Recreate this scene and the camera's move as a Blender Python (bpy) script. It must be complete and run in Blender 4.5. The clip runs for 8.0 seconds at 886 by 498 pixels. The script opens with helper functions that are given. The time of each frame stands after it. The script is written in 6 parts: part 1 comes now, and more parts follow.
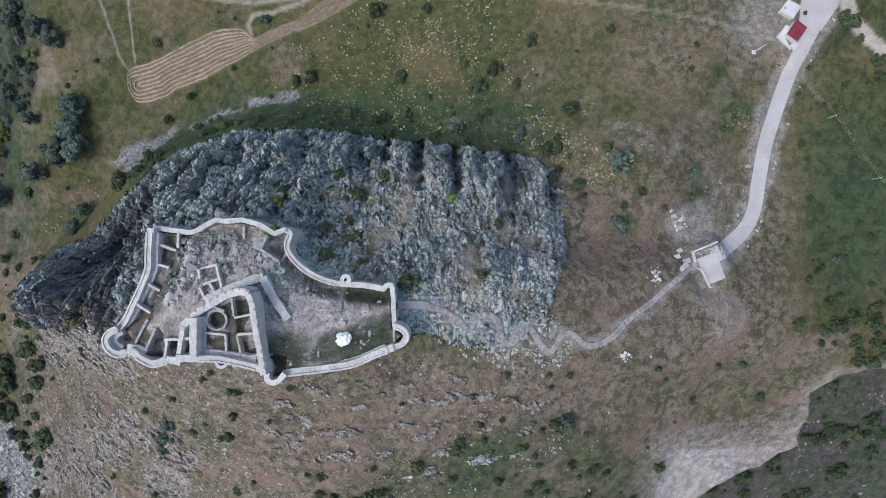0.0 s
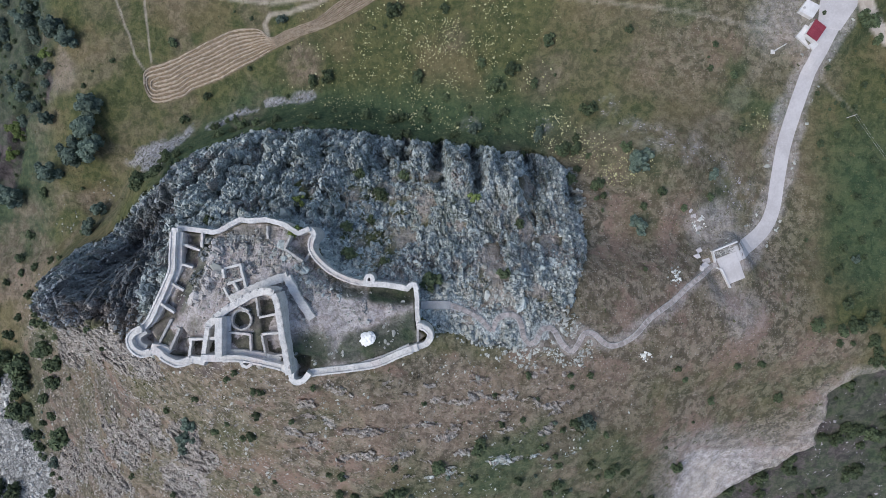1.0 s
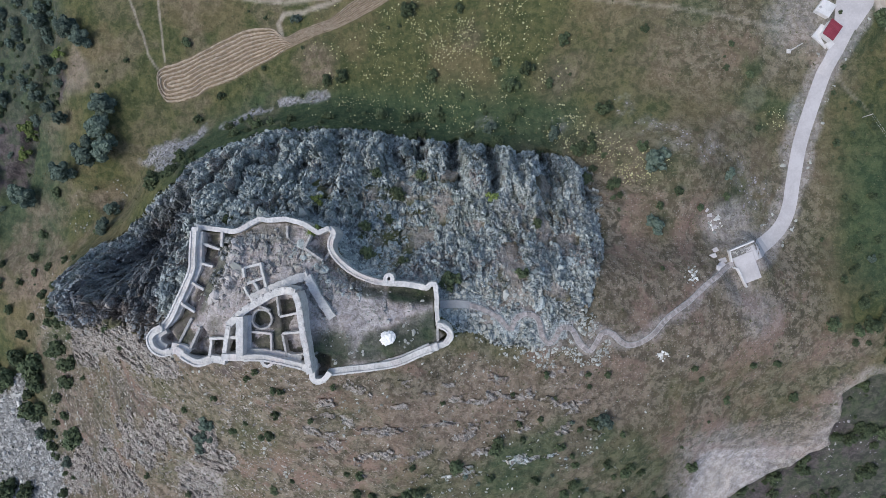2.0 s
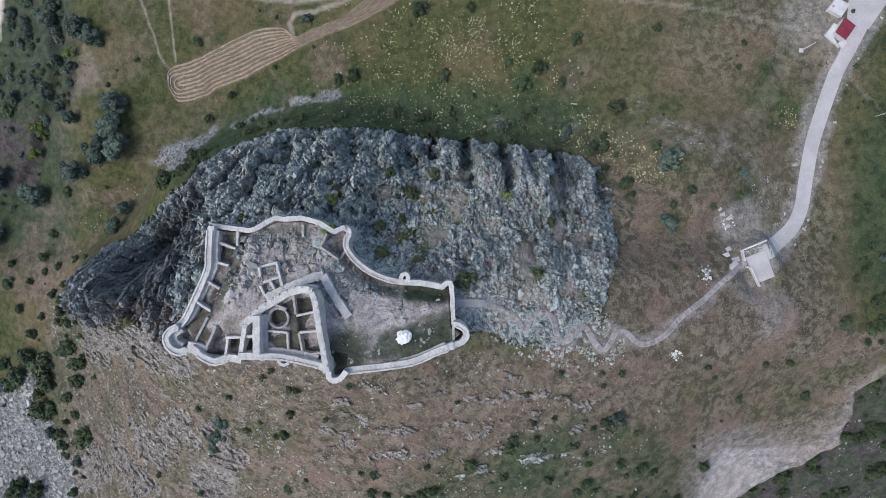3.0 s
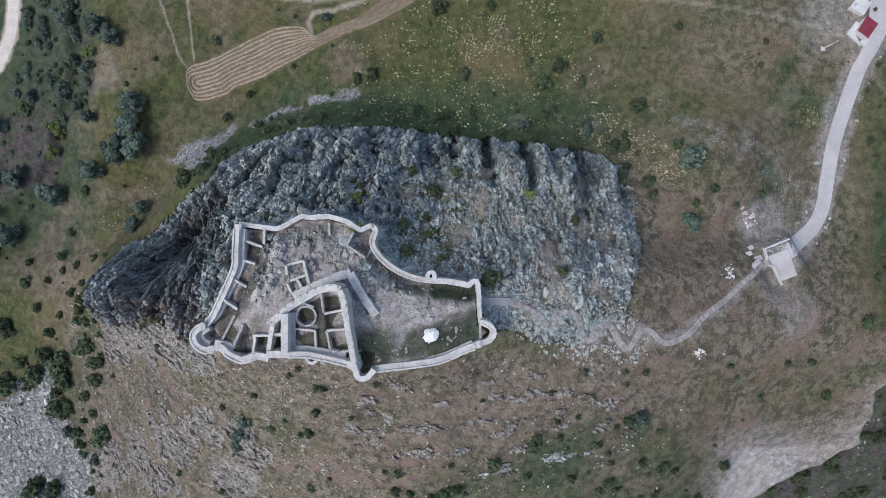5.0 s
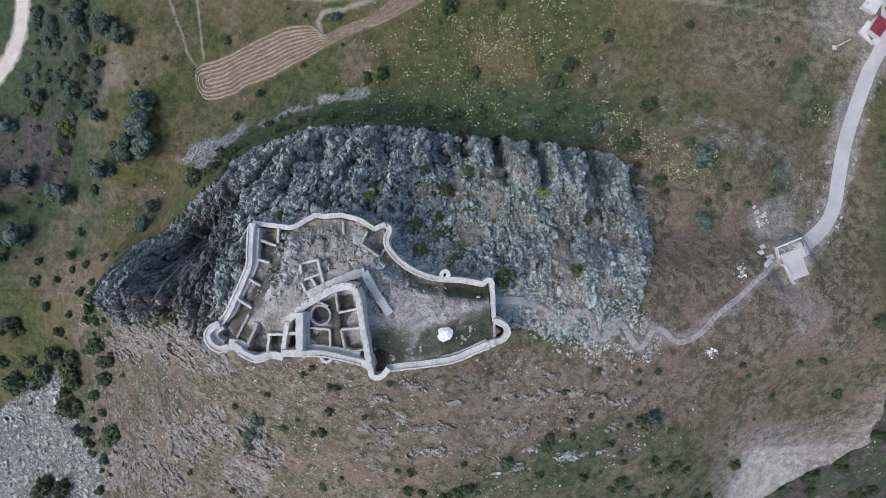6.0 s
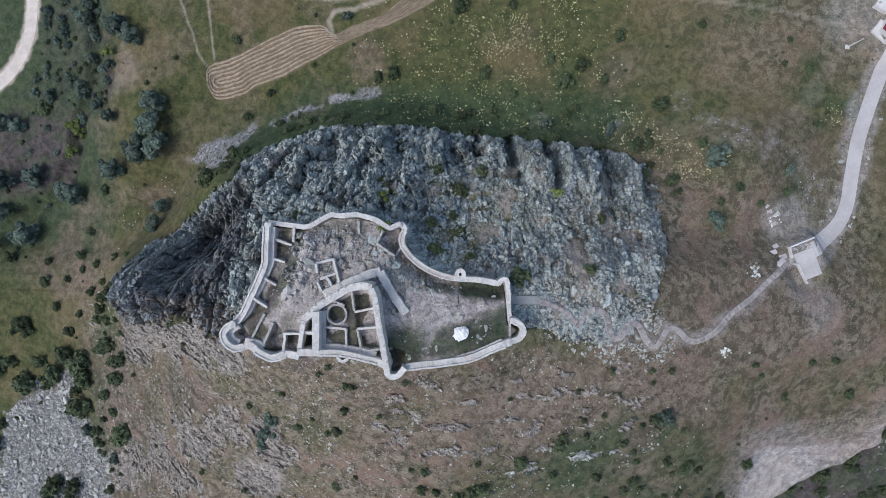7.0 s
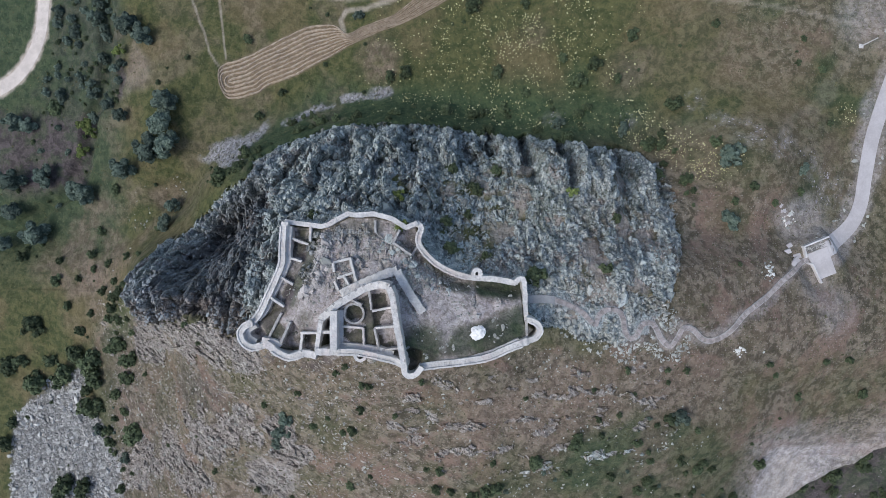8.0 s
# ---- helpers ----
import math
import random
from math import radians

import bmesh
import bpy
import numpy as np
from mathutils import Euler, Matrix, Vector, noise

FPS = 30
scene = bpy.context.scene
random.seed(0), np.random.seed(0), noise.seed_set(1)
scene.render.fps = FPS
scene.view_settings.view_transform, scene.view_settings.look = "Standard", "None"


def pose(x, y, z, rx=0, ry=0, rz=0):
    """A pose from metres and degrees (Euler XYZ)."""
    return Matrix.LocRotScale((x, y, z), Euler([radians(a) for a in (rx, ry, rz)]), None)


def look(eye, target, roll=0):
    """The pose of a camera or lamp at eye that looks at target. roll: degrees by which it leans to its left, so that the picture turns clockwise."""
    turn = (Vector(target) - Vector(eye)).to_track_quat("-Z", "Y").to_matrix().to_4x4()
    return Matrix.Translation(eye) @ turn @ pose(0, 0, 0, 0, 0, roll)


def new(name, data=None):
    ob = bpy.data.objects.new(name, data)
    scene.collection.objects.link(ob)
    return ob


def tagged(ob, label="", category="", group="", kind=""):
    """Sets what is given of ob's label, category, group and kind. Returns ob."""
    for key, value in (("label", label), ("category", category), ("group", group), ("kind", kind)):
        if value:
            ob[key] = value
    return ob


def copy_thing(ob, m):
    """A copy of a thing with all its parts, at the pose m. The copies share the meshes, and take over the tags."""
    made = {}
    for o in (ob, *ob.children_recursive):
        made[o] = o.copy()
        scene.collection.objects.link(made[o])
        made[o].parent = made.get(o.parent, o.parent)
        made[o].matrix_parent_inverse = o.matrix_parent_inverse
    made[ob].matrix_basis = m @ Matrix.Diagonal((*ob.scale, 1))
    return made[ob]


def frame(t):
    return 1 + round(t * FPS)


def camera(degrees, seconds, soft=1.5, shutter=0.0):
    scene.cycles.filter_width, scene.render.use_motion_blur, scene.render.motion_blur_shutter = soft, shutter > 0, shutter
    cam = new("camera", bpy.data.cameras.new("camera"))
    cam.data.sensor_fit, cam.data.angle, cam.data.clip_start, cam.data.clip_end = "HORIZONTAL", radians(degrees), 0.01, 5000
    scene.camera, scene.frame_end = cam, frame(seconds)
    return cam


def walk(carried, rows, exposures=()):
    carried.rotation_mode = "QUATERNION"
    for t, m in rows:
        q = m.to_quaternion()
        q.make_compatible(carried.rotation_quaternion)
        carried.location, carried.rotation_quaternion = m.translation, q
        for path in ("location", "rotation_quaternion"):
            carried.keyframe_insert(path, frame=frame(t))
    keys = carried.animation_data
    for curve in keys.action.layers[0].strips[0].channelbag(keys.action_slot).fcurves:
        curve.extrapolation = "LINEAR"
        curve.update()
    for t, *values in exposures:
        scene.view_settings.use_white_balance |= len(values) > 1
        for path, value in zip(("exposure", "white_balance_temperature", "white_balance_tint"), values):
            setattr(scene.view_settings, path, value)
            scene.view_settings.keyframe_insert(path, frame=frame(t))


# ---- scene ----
cam = camera(73.0, 8.0, soft=0.6)
METRES, EYE = 21.0, 132.0
ROWS = [
    (0.0, 0.0, 0.0, 0.0, 0.0, -0.07, -0.04),
    (0.5, -0.0981, 0.0003, -0.001, 0.02, -0.05, -0.03),
    (1.0, -0.1824, 0.0008, -0.0038, 0.05, -0.05, -0.01),
    (1.5, -0.2611, 0.0012, -0.007, 0.09, -0.03, -0.01),
    (3.0, -0.4545, 0.0008, -0.0188, 0.14, -0.03, 0.01),
    (3.5, -0.5084, 0.0017, -0.0219, 0.16, -0.02, 0.01),
    (4.0, -0.5573, 0.0023, -0.0253, 0.19, -0.02, 0.01),
    (4.5, -0.6061, 0.0024, -0.029, 0.22, -0.02, -0.0),
    (6.0, -0.7587, 0.0032, -0.0405, 0.32, -0.04, -0.03),
    (6.5, -0.8174, 0.003, -0.043, 0.35, -0.04, -0.02),
    (7.0, -0.8747, 0.0027, -0.0445, 0.39, -0.05, -0.02),
    (7.5, -0.9362, 0.0023, -0.0472, 0.43, -0.06, -0.02),
    (8.0, -0.9984, 0.0021, -0.0504, 0.48, -0.05, -0.02),
]
walk(cam, [(t, pose(METRES * x, METRES * z, EYE - METRES * y, pitch, yaw, 0)) for t, x, y, z, yaw, pitch, roll in ROWS],
     exposures=[(0.0, 0.27), (1.7, 0.27), (2.8, 0.19), (8.0, 0.19)])


# ---- light ----
world = bpy.data.worlds.new("sky")
scene.world = world
world.use_nodes = True
wn = world.node_tree.nodes
sky = wn.new("ShaderNodeTexSky")
sky.sky_type, sky.sun_disc = "NISHITA", False
sky.sun_elevation, sky.sun_rotation = radians(55), radians(241)
sky.air_density, sky.dust_density = 1.0, 2.0
wn["Background"].inputs[1].default_value = 0.15
world.node_tree.links.new(sky.outputs[0], wn["Background"].inputs[0])
sun = new("sun", bpy.data.lights.new("sun", "SUN"))
sun.data.energy, sun.data.angle, sun.data.color = 1.4, radians(30), (1.0, 0.985, 0.945)
sun.matrix_world = look((-62, -34, 100), (0, 0, 0))


# ---- noise and shaping ----
def hashed(ix, iy, seed):
    n = (ix.astype(np.int64) * 374761393 + iy.astype(np.int64) * 668265263 + seed * 1274126177) & 0x7FFFFFFF
    n = ((n ^ (n >> 13)) * 1274126177) & 0x7FFFFFFF
    n = ((n ^ (n >> 16)) * 668265263) & 0x7FFFFFFF
    return ((n ^ (n >> 15)) & 0xFFFFFF) / float(0xFFFFFF)


def grain(x, y, seed=0):
    """Gradient noise, about -1 to 1."""
    x, y = np.asarray(x, float), np.asarray(y, float)
    ix, iy = np.floor(x), np.floor(y)
    fx, fy = x - ix, y - iy
    u, v = fx * fx * fx * (fx * (fx * 6 - 15) + 10), fy * fy * fy * (fy * (fy * 6 - 15) + 10)

    def corner(a, b):
        ang = hashed(ix + a, iy + b, seed) * 2 * np.pi
        return np.cos(ang) * (fx - a) + np.sin(ang) * (fy - b)

    low = corner(0, 0) * (1 - u) + corner(1, 0) * u
    high = corner(0, 1) * (1 - u) + corner(1, 1) * u
    return (low * (1 - v) + high * v) * 1.5


def fbm(x, y, seed=0, octaves=4):
    total, amp = 0.0, 0.5
    for k in range(octaves):
        total = total + amp * grain(x * 2 ** k, y * 2 ** k, seed + k)
        amp *= 0.5
    return total


def facets(x, y, seed, tilt):
    """Heights of tilted flat blocks on a jittered lattice, with the depth of the joints between them."""
    x, y = np.asarray(x, float), np.asarray(y, float)
    ix, iy = np.floor(x), np.floor(y)
    f1, f2, h = np.full(x.shape, 9.0), np.full(x.shape, 9.0), np.zeros(x.shape)
    for a in (-1, 0, 1):
        for b in (-1, 0, 1):
            jx, jy = ix + a, iy + b
            dx, dy = x - jx - hashed(jx, jy, seed), y - jy - hashed(jx, jy, seed + 7)
            d = np.hypot(dx, dy)
            ang = hashed(jx, jy, seed + 17) * 2 * np.pi
            top = hashed(jx, jy, seed + 13) - 0.5 + tilt * (dx * np.cos(ang) + dy * np.sin(ang))
            near = d < f1
            f2 = np.where(near, f1, np.minimum(f2, d))
            h, f1 = np.where(near, top, h), np.where(near, d, f1)
    return h, smooth(0.2, 0.0, f2 - f1)


def smooth(a, b, v):
    t = np.clip((v - a) / (b - a), 0, 1)
    return t * t * (3 - 2 * t)


def curve_at(x, keys, values):
    """A smooth curve through values at keys."""
    k, v = np.array(keys, float), np.array(values, float)
    i = np.clip(np.searchsorted(k, x) - 1, 0, len(k) - 2)
    h = k[i + 1] - k[i]
    t = np.clip((x - k[i]) / h, 0, 1)
    m = np.gradient(v, k)
    return ((2 * t ** 3 - 3 * t ** 2 + 1) * v[i] + (t ** 3 - 2 * t ** 2 + t) * h * m[i]
            + (3 * t ** 2 - 2 * t ** 3) * v[i + 1] + (t ** 3 - t ** 2) * h * m[i + 1])


def off_line(x, y, points):
    """Distance to a polyline."""
    best = np.full(np.shape(x), 1e9)
    for (ax, ay), (bx, by) in zip(points, points[1:]):
        dx, dy = bx - ax, by - ay
        t = np.clip(((x - ax) * dx + (y - ay) * dy) / (dx * dx + dy * dy), 0, 1)
        best = np.minimum(best, np.hypot(x - ax - t * dx, y - ay - t * dy))
    return best


def off_area(x, y, points):
    """Signed distance to a polygon's outline, positive inside."""
    inside = np.zeros(np.shape(x), bool)
    ring = list(points) + [points[0]]
    for (ax, ay), (bx, by) in zip(ring, ring[1:]):
        if ay != by:
            inside ^= ((ay > y) != (by > y)) & (x < (bx - ax) * (y - ay) / (by - ay) + ax)
    d = off_line(x, y, ring)
    return np.where(inside, d, -d)


# ---- plan of the place ----
CRAG = [(-91, -9), (-86.4, -0.5), (-74.7, 8), (-66.4, 12.8), (-63.3, 14), (-63.4, 18.3), (-57.1, 22.4), (-49.2, 25.4), (-40.9, 26),
        (-30.7, 25.6), (-21, 24.5), (-11.3, 24.2), (-5.2, 22.6), (-3.9, 23.4), (3, 21.5), (7.6, 20.1), (13.9, 20.5), (20, 18.7),
        (23, 14.9), (24.1, 9.8), (23.7, 1.7), (21.5, -5.8), (19.5, -10), (17, -14.5), (11, -18), (3, -17), (-3, -14.8), (-7, -12),
        (-11.6, -12), (-30, -19), (-58.9, -16.7), (-65.3, -14), (-72, -13.5), (-82, -18), (-90, -15)]
CASTLE = [(-47.7, 3.3), (-48.2, -3.4), (-50.6, -9.1), (-54.2, -14), (-53.8, -16.6), (-48.5, -17.9), (-42, -18), (-32, -18), (-27.5, -21),
          (-18.3, -19.3), (-8.1, -16.2), (-6, -14.5), (-8, -12.9), (-8.3, -6.5), (-17.8, -5.8), (-23.1, -3.5), (-25.7, 0.5), (-25.7, 3),
          (-33.2, 4.7), (-37.6, 4.7), (-42, 2.6)]
KEEP = [(-41.5, -17.2), (-41.1, -12.4), (-38.4, -9.9), (-34.1, -7.4), (-30.2, -7.1), (-29, -14.1), (-28.1, -19.3), (-35, -17.4)]
STAIR = [(-2.8, -9.9), (-1.1, -10.4), (0.7, -11.2), (2.5, -12.3), (4, -13.9), (4.8, -14.3), (5.4, -12.7), (6.9, -11.8), (8.9, -12),
         (9.9, -13.4), (10.4, -15.8), (11.6, -17.1), (12.8, -16.4), (13.8, -14.6), (15.7, -14.5), (16.7, -15.8), (17.7, -17.4),
         (19.7, -19), (20.8, -17.8), (22.1, -15.7), (24, -15.9), (26.6, -18), (29.3, -18.2), (32.5, -16.5), (35.8, -13.3),
         (40.5, -10.4), (44.3, -7.5), (48.5, -4.8), (51.4, -3.2)]
ROAD = [(54.5, -1.7), (56.1, -0.9), (60.2, 0.9), (64.0, 4.2), (66.0, 8.4), (66.9, 14.3), (68.1, 21.5), (69.8, 27.4), (71.8, 33.4), (74.3, 40.3),
        (77.0, 45.8), (79.2, 49.3), (80.6, 53), (81.5, 60), (80, 75)]
BRANCH = [(80.6, 54.5), (84, 51.3), (87.2, 47.1), (90.4, 44.2), (93.5, 41.9), (104, 35), (120, 28)]
DIRT = [(-122, 96), (-128, 80), (-129.9, 66), (-131.3, 57.6), (-134.3, 51.5), (-138.7, 46.6), (-145, 43.1), (-156, 40), (-175, 42)]
PLATFORM = [(51.3, -2.2), (55.3, -0.6), (57.2, -6), (53.7, -7.4)]
FIELD_TOP = [(-77.7, 40), (-77.3, 44.3), (-71.6, 46.1), (-65.3, 48.7), (-55.6, 52.7), (-51, 53), (-47.6, 52.3), (-45.3, 50.2), (-41.9, 51.6), (-34.3, 53.8),
             (-29.4, 57), (-20, 63), (-10, 70)]
FIELD_LOW = [(-77.7, 39.9), (-76.3, 36.6), (-74, 35.7), (-68.2, 36.7), (-65.5, 38.6), (-57.9, 41), (-51.1, 44.2), (-43.1, 48), (-38.2, 49.8), (-31.6, 51.9),
             (-26.2, 54), (-15, 60), (-5, 67)]
FIELD = FIELD_TOP + FIELD_LOW[::-1]
LOOP = [(-45.9, 50.6), (-46.7, 53.7), (-45.3, 55.8), (-40.8, 55.9), (-33.7, 57.6), (-26, 61)]
LOOP_UPPER = [(-60, 61.5), (-53.6, 60.0), (-45, 58.6), (-36, 58.8), (-28, 61.5)]
TRACKS = [[(-86, 68), (-84.2, 60.7), (-82.6, 56), (-80.7, 51), (-80, 47.7), (-77.9, 44.3)], [(-78, 68), (-77.3, 60.6), (-76.8, 55.7), (-75.9, 46)]]
FOOTPATH = [(0, 59.5), (10, 57), (26, 53.4), (44.6, 50), (66, 45.2)]
TRAIL = [(75.5, 36.5), (78.5, 33), (83, 28.8)]
SCREE = [(-128.3, -36.1), (-123, -38.9), (-119, -32.5), (-116.4, -35.3), (-118.3, -40.4), (-113, -48), (-109, -58), (-108, -70), (-113, -84), (-146, -84),
         (-142.8, -56.4), (-140.4, -46.5), (-132, -41.3)]
SE_CLIFF = [(108, -25), (96, -27), (88, -29), (83.6, -33.2), (83.6, -39), (84, -46.5), (79, -51), (71, -55.5), (61.5, -60), (50, -70)]


WASH = [(-83.2, 20.8), (-80.2, 24.2), (-75.6, 26.1), (-69.2, 26.9), (-65.9, 29.3), (-64, 28), (-68.2, 22.5), (-67.2, 17.1), (-72.9, 17.9), (-78, 20)]
PALE_FACE = [(47.9, -66), (48.3, -58), (49.6, -51), (48.8, -46), (54, -44.5), (62, -46), (70, -46.5), (77, -45), (82, -40), (84, -33), (90, -30), (90, -60), (60, -72)]
GREEN_FOOT = [(-24, -62), (-20.2, -47.5), (-15, -44.2), (-1.2, -40.1), (0.7, -35.5), (11.6, -32.3), (20.9, -31.4), (28.8, -33.9), (39.1, -42.5), (47, -50.8), (46, -70)]
RED_BAND = [(-20.2, -36.5), (-20.3, -24.9), (-5.5, -22.7), (10.1, -19.2), (31.9, -22.7), (35.3, -31), (11.5, -31.7), (-1.3, -38.9)]
PURPLE_FLAT = [(-152, 37.5), (-134.3, 36.1), (-125.2, 34.8), (-112.5, 34.5), (-118, 26.1), (-118.3, 15.6), (-135.1, 13.8), (-152, 16.3)]
DARK_GULLY = [(-127.8, 68), (-104, 64), (-103.3, 53.6), (-106.8, 34), (-125.2, 35.6), (-134.2, 39.1), (-127.5, 50.7)]
SCARP = [(-100.3, 51), (-95, 46), (-97, 40.6), (-103.6, 37.5), (-103.4, 42.7)]
WEST_BANK = [(-132.7, -7.1), (-118.4, 13.5), (-110.4, 13.8), (-91.8, 17.6), (-85.3, 11.7), (-93.6, -2.4), (-116.4, -24.8)]
PADS = [(69, 49), (71.3, 52.5), (76, 60), (84, 60), (86, 51.5), (78.6, 43.6), (73.4, 40.8), (70, 43.5)]
STONY = [(31.2, 30.6, 2.2), (35.6, 25.6, 2.4), (40, 22.2, 3.4), (53.6, 16.5, 3.2), (57.8, 11.3, 4.2), (47, 19.5, 3.0), (2.3, 27.3, 2.6), (18, 26.5, 2.0)]
WHEELED = [(45, 18), (47.4, 21.2), (52.5, 26.5), (58.3, 32), (62, 37.5), (64.5, 44), (66, 50)]
EARTH = [(-8, 8, 3.4), (5.5, -3.8, 3.2), (5.8, -8.8, 3.4), (8.2, -11.8, 3.0), (0, -12.6, 2.0), (-10.5, 2.2, 3.4), (-6.4, 14, 2.4), (-14.4, 11.7, 2.8), (3.7, -1.5, 3.6), (13.4, 12, 3.0), (11.2, 2.8, 2.4), (-20.6, 9.6, 2.2), (16, 1.5, 2.2),
         (-1, 4, 2.2), (-28, 11, 1.8), (8, 8, 1.8), (5, -9.5, 2.2), (13, -7, 2.4)]
TURF = [(-19, 10, 4.6), (-15, 3.5, 4.6), (-20, 2.5, 4.0), (-16.5, -2, 3.6), (-9, 10.5, 3.2), (3.5, -6, 3.4), (-12, 15, 2.6)]
# hollow in the crag's west, its shade painted in as darker ground
SHADED_HOLLOW = [(-77, -9), (-75, -3), (-71, 3), (-65, 8.6), (-59, 10), (-56.5, 4), (-57.8, -4), (-60, -10), (-65, -13.4), (-71, -12)]
KNOBS = [(-8.6, 18, 3.5, 2.2, 4.5), (-1.3, 17, 4.5, 2.4, 6.0), (5.6, 16.5, 4.0, 2.0, 5.0), (10.2, 14.5, 4.0, 2.4, 5.5), (18.8, 12, 3.0, 2.4, 4.0), (19.5, 1, 2.5, 3.0, 5.0),
         (7, -5, 2.0, 3.0, 4.0), (-20, 20, 3.0, 2.2, 4.0), (-33, 20, 3.0, 2.6, 4.0), (-46, 19, 3.0, 2.6, 4.5)]
OUTCROPS = [(-89, -21, 6), (-84, -19, 5), (-73, -18.5, 6), (-65, -18.5, 6), (-58, -20, 4), (-73, -42, 8), (-67, -40, 6), (-61, -36, 5.5), (-53, -36, 4.5), (-51, -41, 4.5), (-59, -50, 5.5),
            (-86, -50, 7), (-80, -55, 6), (-98, -54, 7), (-103, -59, 6), (-33.5, -46, 4.5), (-108, -60, 8), (-93, -25, 5)]
CLEFTS = [([(-5.2, 24), (-5, 17), (-4.2, 12)], 6.5, 1.9), ([(2.4, 23), (2.8, 17), (2.6, 11)], 5.5, 1.6), ([(14.5, 22), (14.2, 14), (12.5, 6)], 4.0, 2.4),
          ([(8.2, 21), (8.0, 17)], 2.5, 1.3), ([(-18.8, 26), (-17.5, 20), (-14.5, 13), (-15.5, 7)], 3.5, 2.2), ([(-60, 9), (-66, 4), (-70.5, -1), (-73, -5)], 7.0, 5.0),
          ([(-12.5, 25), (-11.8, 19)], 3.0, 1.5), ([(-30, 26), (-28.5, 19)], 2.5, 1.4), ([(-44, 26), (-41, 17)], 2.5, 1.6), ([(9, 6), (5, -1), (6, -5)], 2.5, 1.8)]


def rise(x, y):
    """The lie of the land without its roughness: a ridge that falls to the east, a plain to the north, a gully to the west."""
    ridge = curve_at(x, [-160, -125, -108, -96, -86, -76, -64, -50, -35, -20, -5, 10, 25, 45, 70, 100],
                     [-32.2, -26.5, -19.5, -8.5, 3.0, 15.5, 25.0, 32.8, 38.9, 36.1, 30.1, 25.9, 21.3, 14.7, 6.5, -5.6])
    v = y + 12
    north = curve_at(np.maximum(v, 0), [0, 8, 14, 20, 28, 36, 48], [0.3, 2.4, 8.4, 12.3, 21.6, 33.0, 52.6])
    south = curve_at(np.maximum(-v, 0), [0, 4, 8, 18, 28, 38, 60, 110], [0.3, 0.4, 1.65, 5.76, 9.37, 15.4, 24.7, 50])
    steep = np.exp(curve_at(x, [-120, -60, 0, 40, 80], [-1.35, 0.26, -0.07, -0.11, 0.1]))
    mount = ridge - np.where(v > 0, north, steep * south)
    plain = curve_at(x, [-160, -120, -92, -75, -35, 0, 25, 50, 75, 110], [-36, -27.4, -16.8, -15.9, -10.8, -3.5, 2.1, 6.1, 5.4, 4.2])
    plain = plain + 0.043 * np.clip(y - 35, -150, 120) - 0.375 * np.clip(-18 - y, 0, 90)
    z = np.logaddexp(mount / 3, plain / 3) * 3
    for gx, gy, a, s in ((-71, 2, -12.2, 6), (-33, -40, -5.1, 12), (60, -52, -3.6, 15), (-82, -28, -5.4, 12), (-65, -48, -2.4, 12),
                         (5, 14, 7.8, 10), (-18, 2, -5, 8), (-86, -10, 10, 6), (-76, -10, 5.5, 5), (40, 15, 8.6, 9), (-86, 10, -6.2, 7), (-46, 2, 3.5, 6)):
        z = z + a * np.exp(-((x - gx) ** 2 + (y - gy) ** 2) / (2 * s * s))
    return z


def court(x, y):
    """The level of the ground inside the castle's walls."""
    z = curve_at(y, [-22, -16, -10, -4, 5], [36.4, 36.3, 35.3, 33.7, 31.6])
    z = z - 0.14 * np.maximum(x + 27, 0) - 0.25 * smooth(-4, -12, y) * np.maximum(-41 - x, 0)
    z = z - 2.0 * smooth(2.6, 0.6, off_line(x, y, [(-26.8, 2.4), (-26.6, -0.2), (-23.6, -3.8), (-20.6, -5.4), (-17.8, -6.2), (-9.7, -7.2)]))
    z = z + 0.5 * smooth(3.0, 1.0, off_line(x, y, [(-27.6, -17), (-28.4, -12), (-29.2, -8)]))
    inside = smooth(-0.3, 0.3, off_area(x, y, KEEP))
    z = z * (1 - inside) + 36.6 * inside
    for area, depth in (([(-41.1, -16.8), (-40.9, -12.9), (-39.5, -12.3), (-39.5, -16.8)], 3.4), ([(-47.9, -16.5), (-46.4, -13.2), (-44.8, -14.8), (-44.9, -17.3), (-46.6, -18.0)], 2.2),
                        ([(-44.3, -17.4), (-44.3, -14.9), (-42.1, -14.9), (-42.1, -17.4)], 1.8), ([(-33.0, -10.7), (-33.2, -7.7), (-30.8, -7.6), (-30.3, -10.3)], 0.9),
                        ([(-32.3, -17.2), (-32.8, -11.2), (-29.8, -10.8), (-29.0, -17.6)], 0.9), ([(-27.6, -20.6), (-27.3, -16.8), (-25.2, -17.6), (-25.4, -19.6), (-26.2, -20.6)], 2.2),
                        ([(-52.8, -16.2), (-53.4, -14.9), (-52.4, -13.8), (-50.6, -15.6)], 1.6),
                        ([(-47.0, 2.0), (-43.9, 2.0), (-44.6, -3), (-46.6, -7.5), (-48.4, -11), (-51.8, -12.6), (-50, -8.8), (-47.6, -3.5)], 0.9)):
        z = z - depth * smooth(-0.3, 0.3, off_area(x, y, area))
    return z - 1.1 * smooth(1.5, 1.2, np.hypot(x + 35.9, y + 11.4))


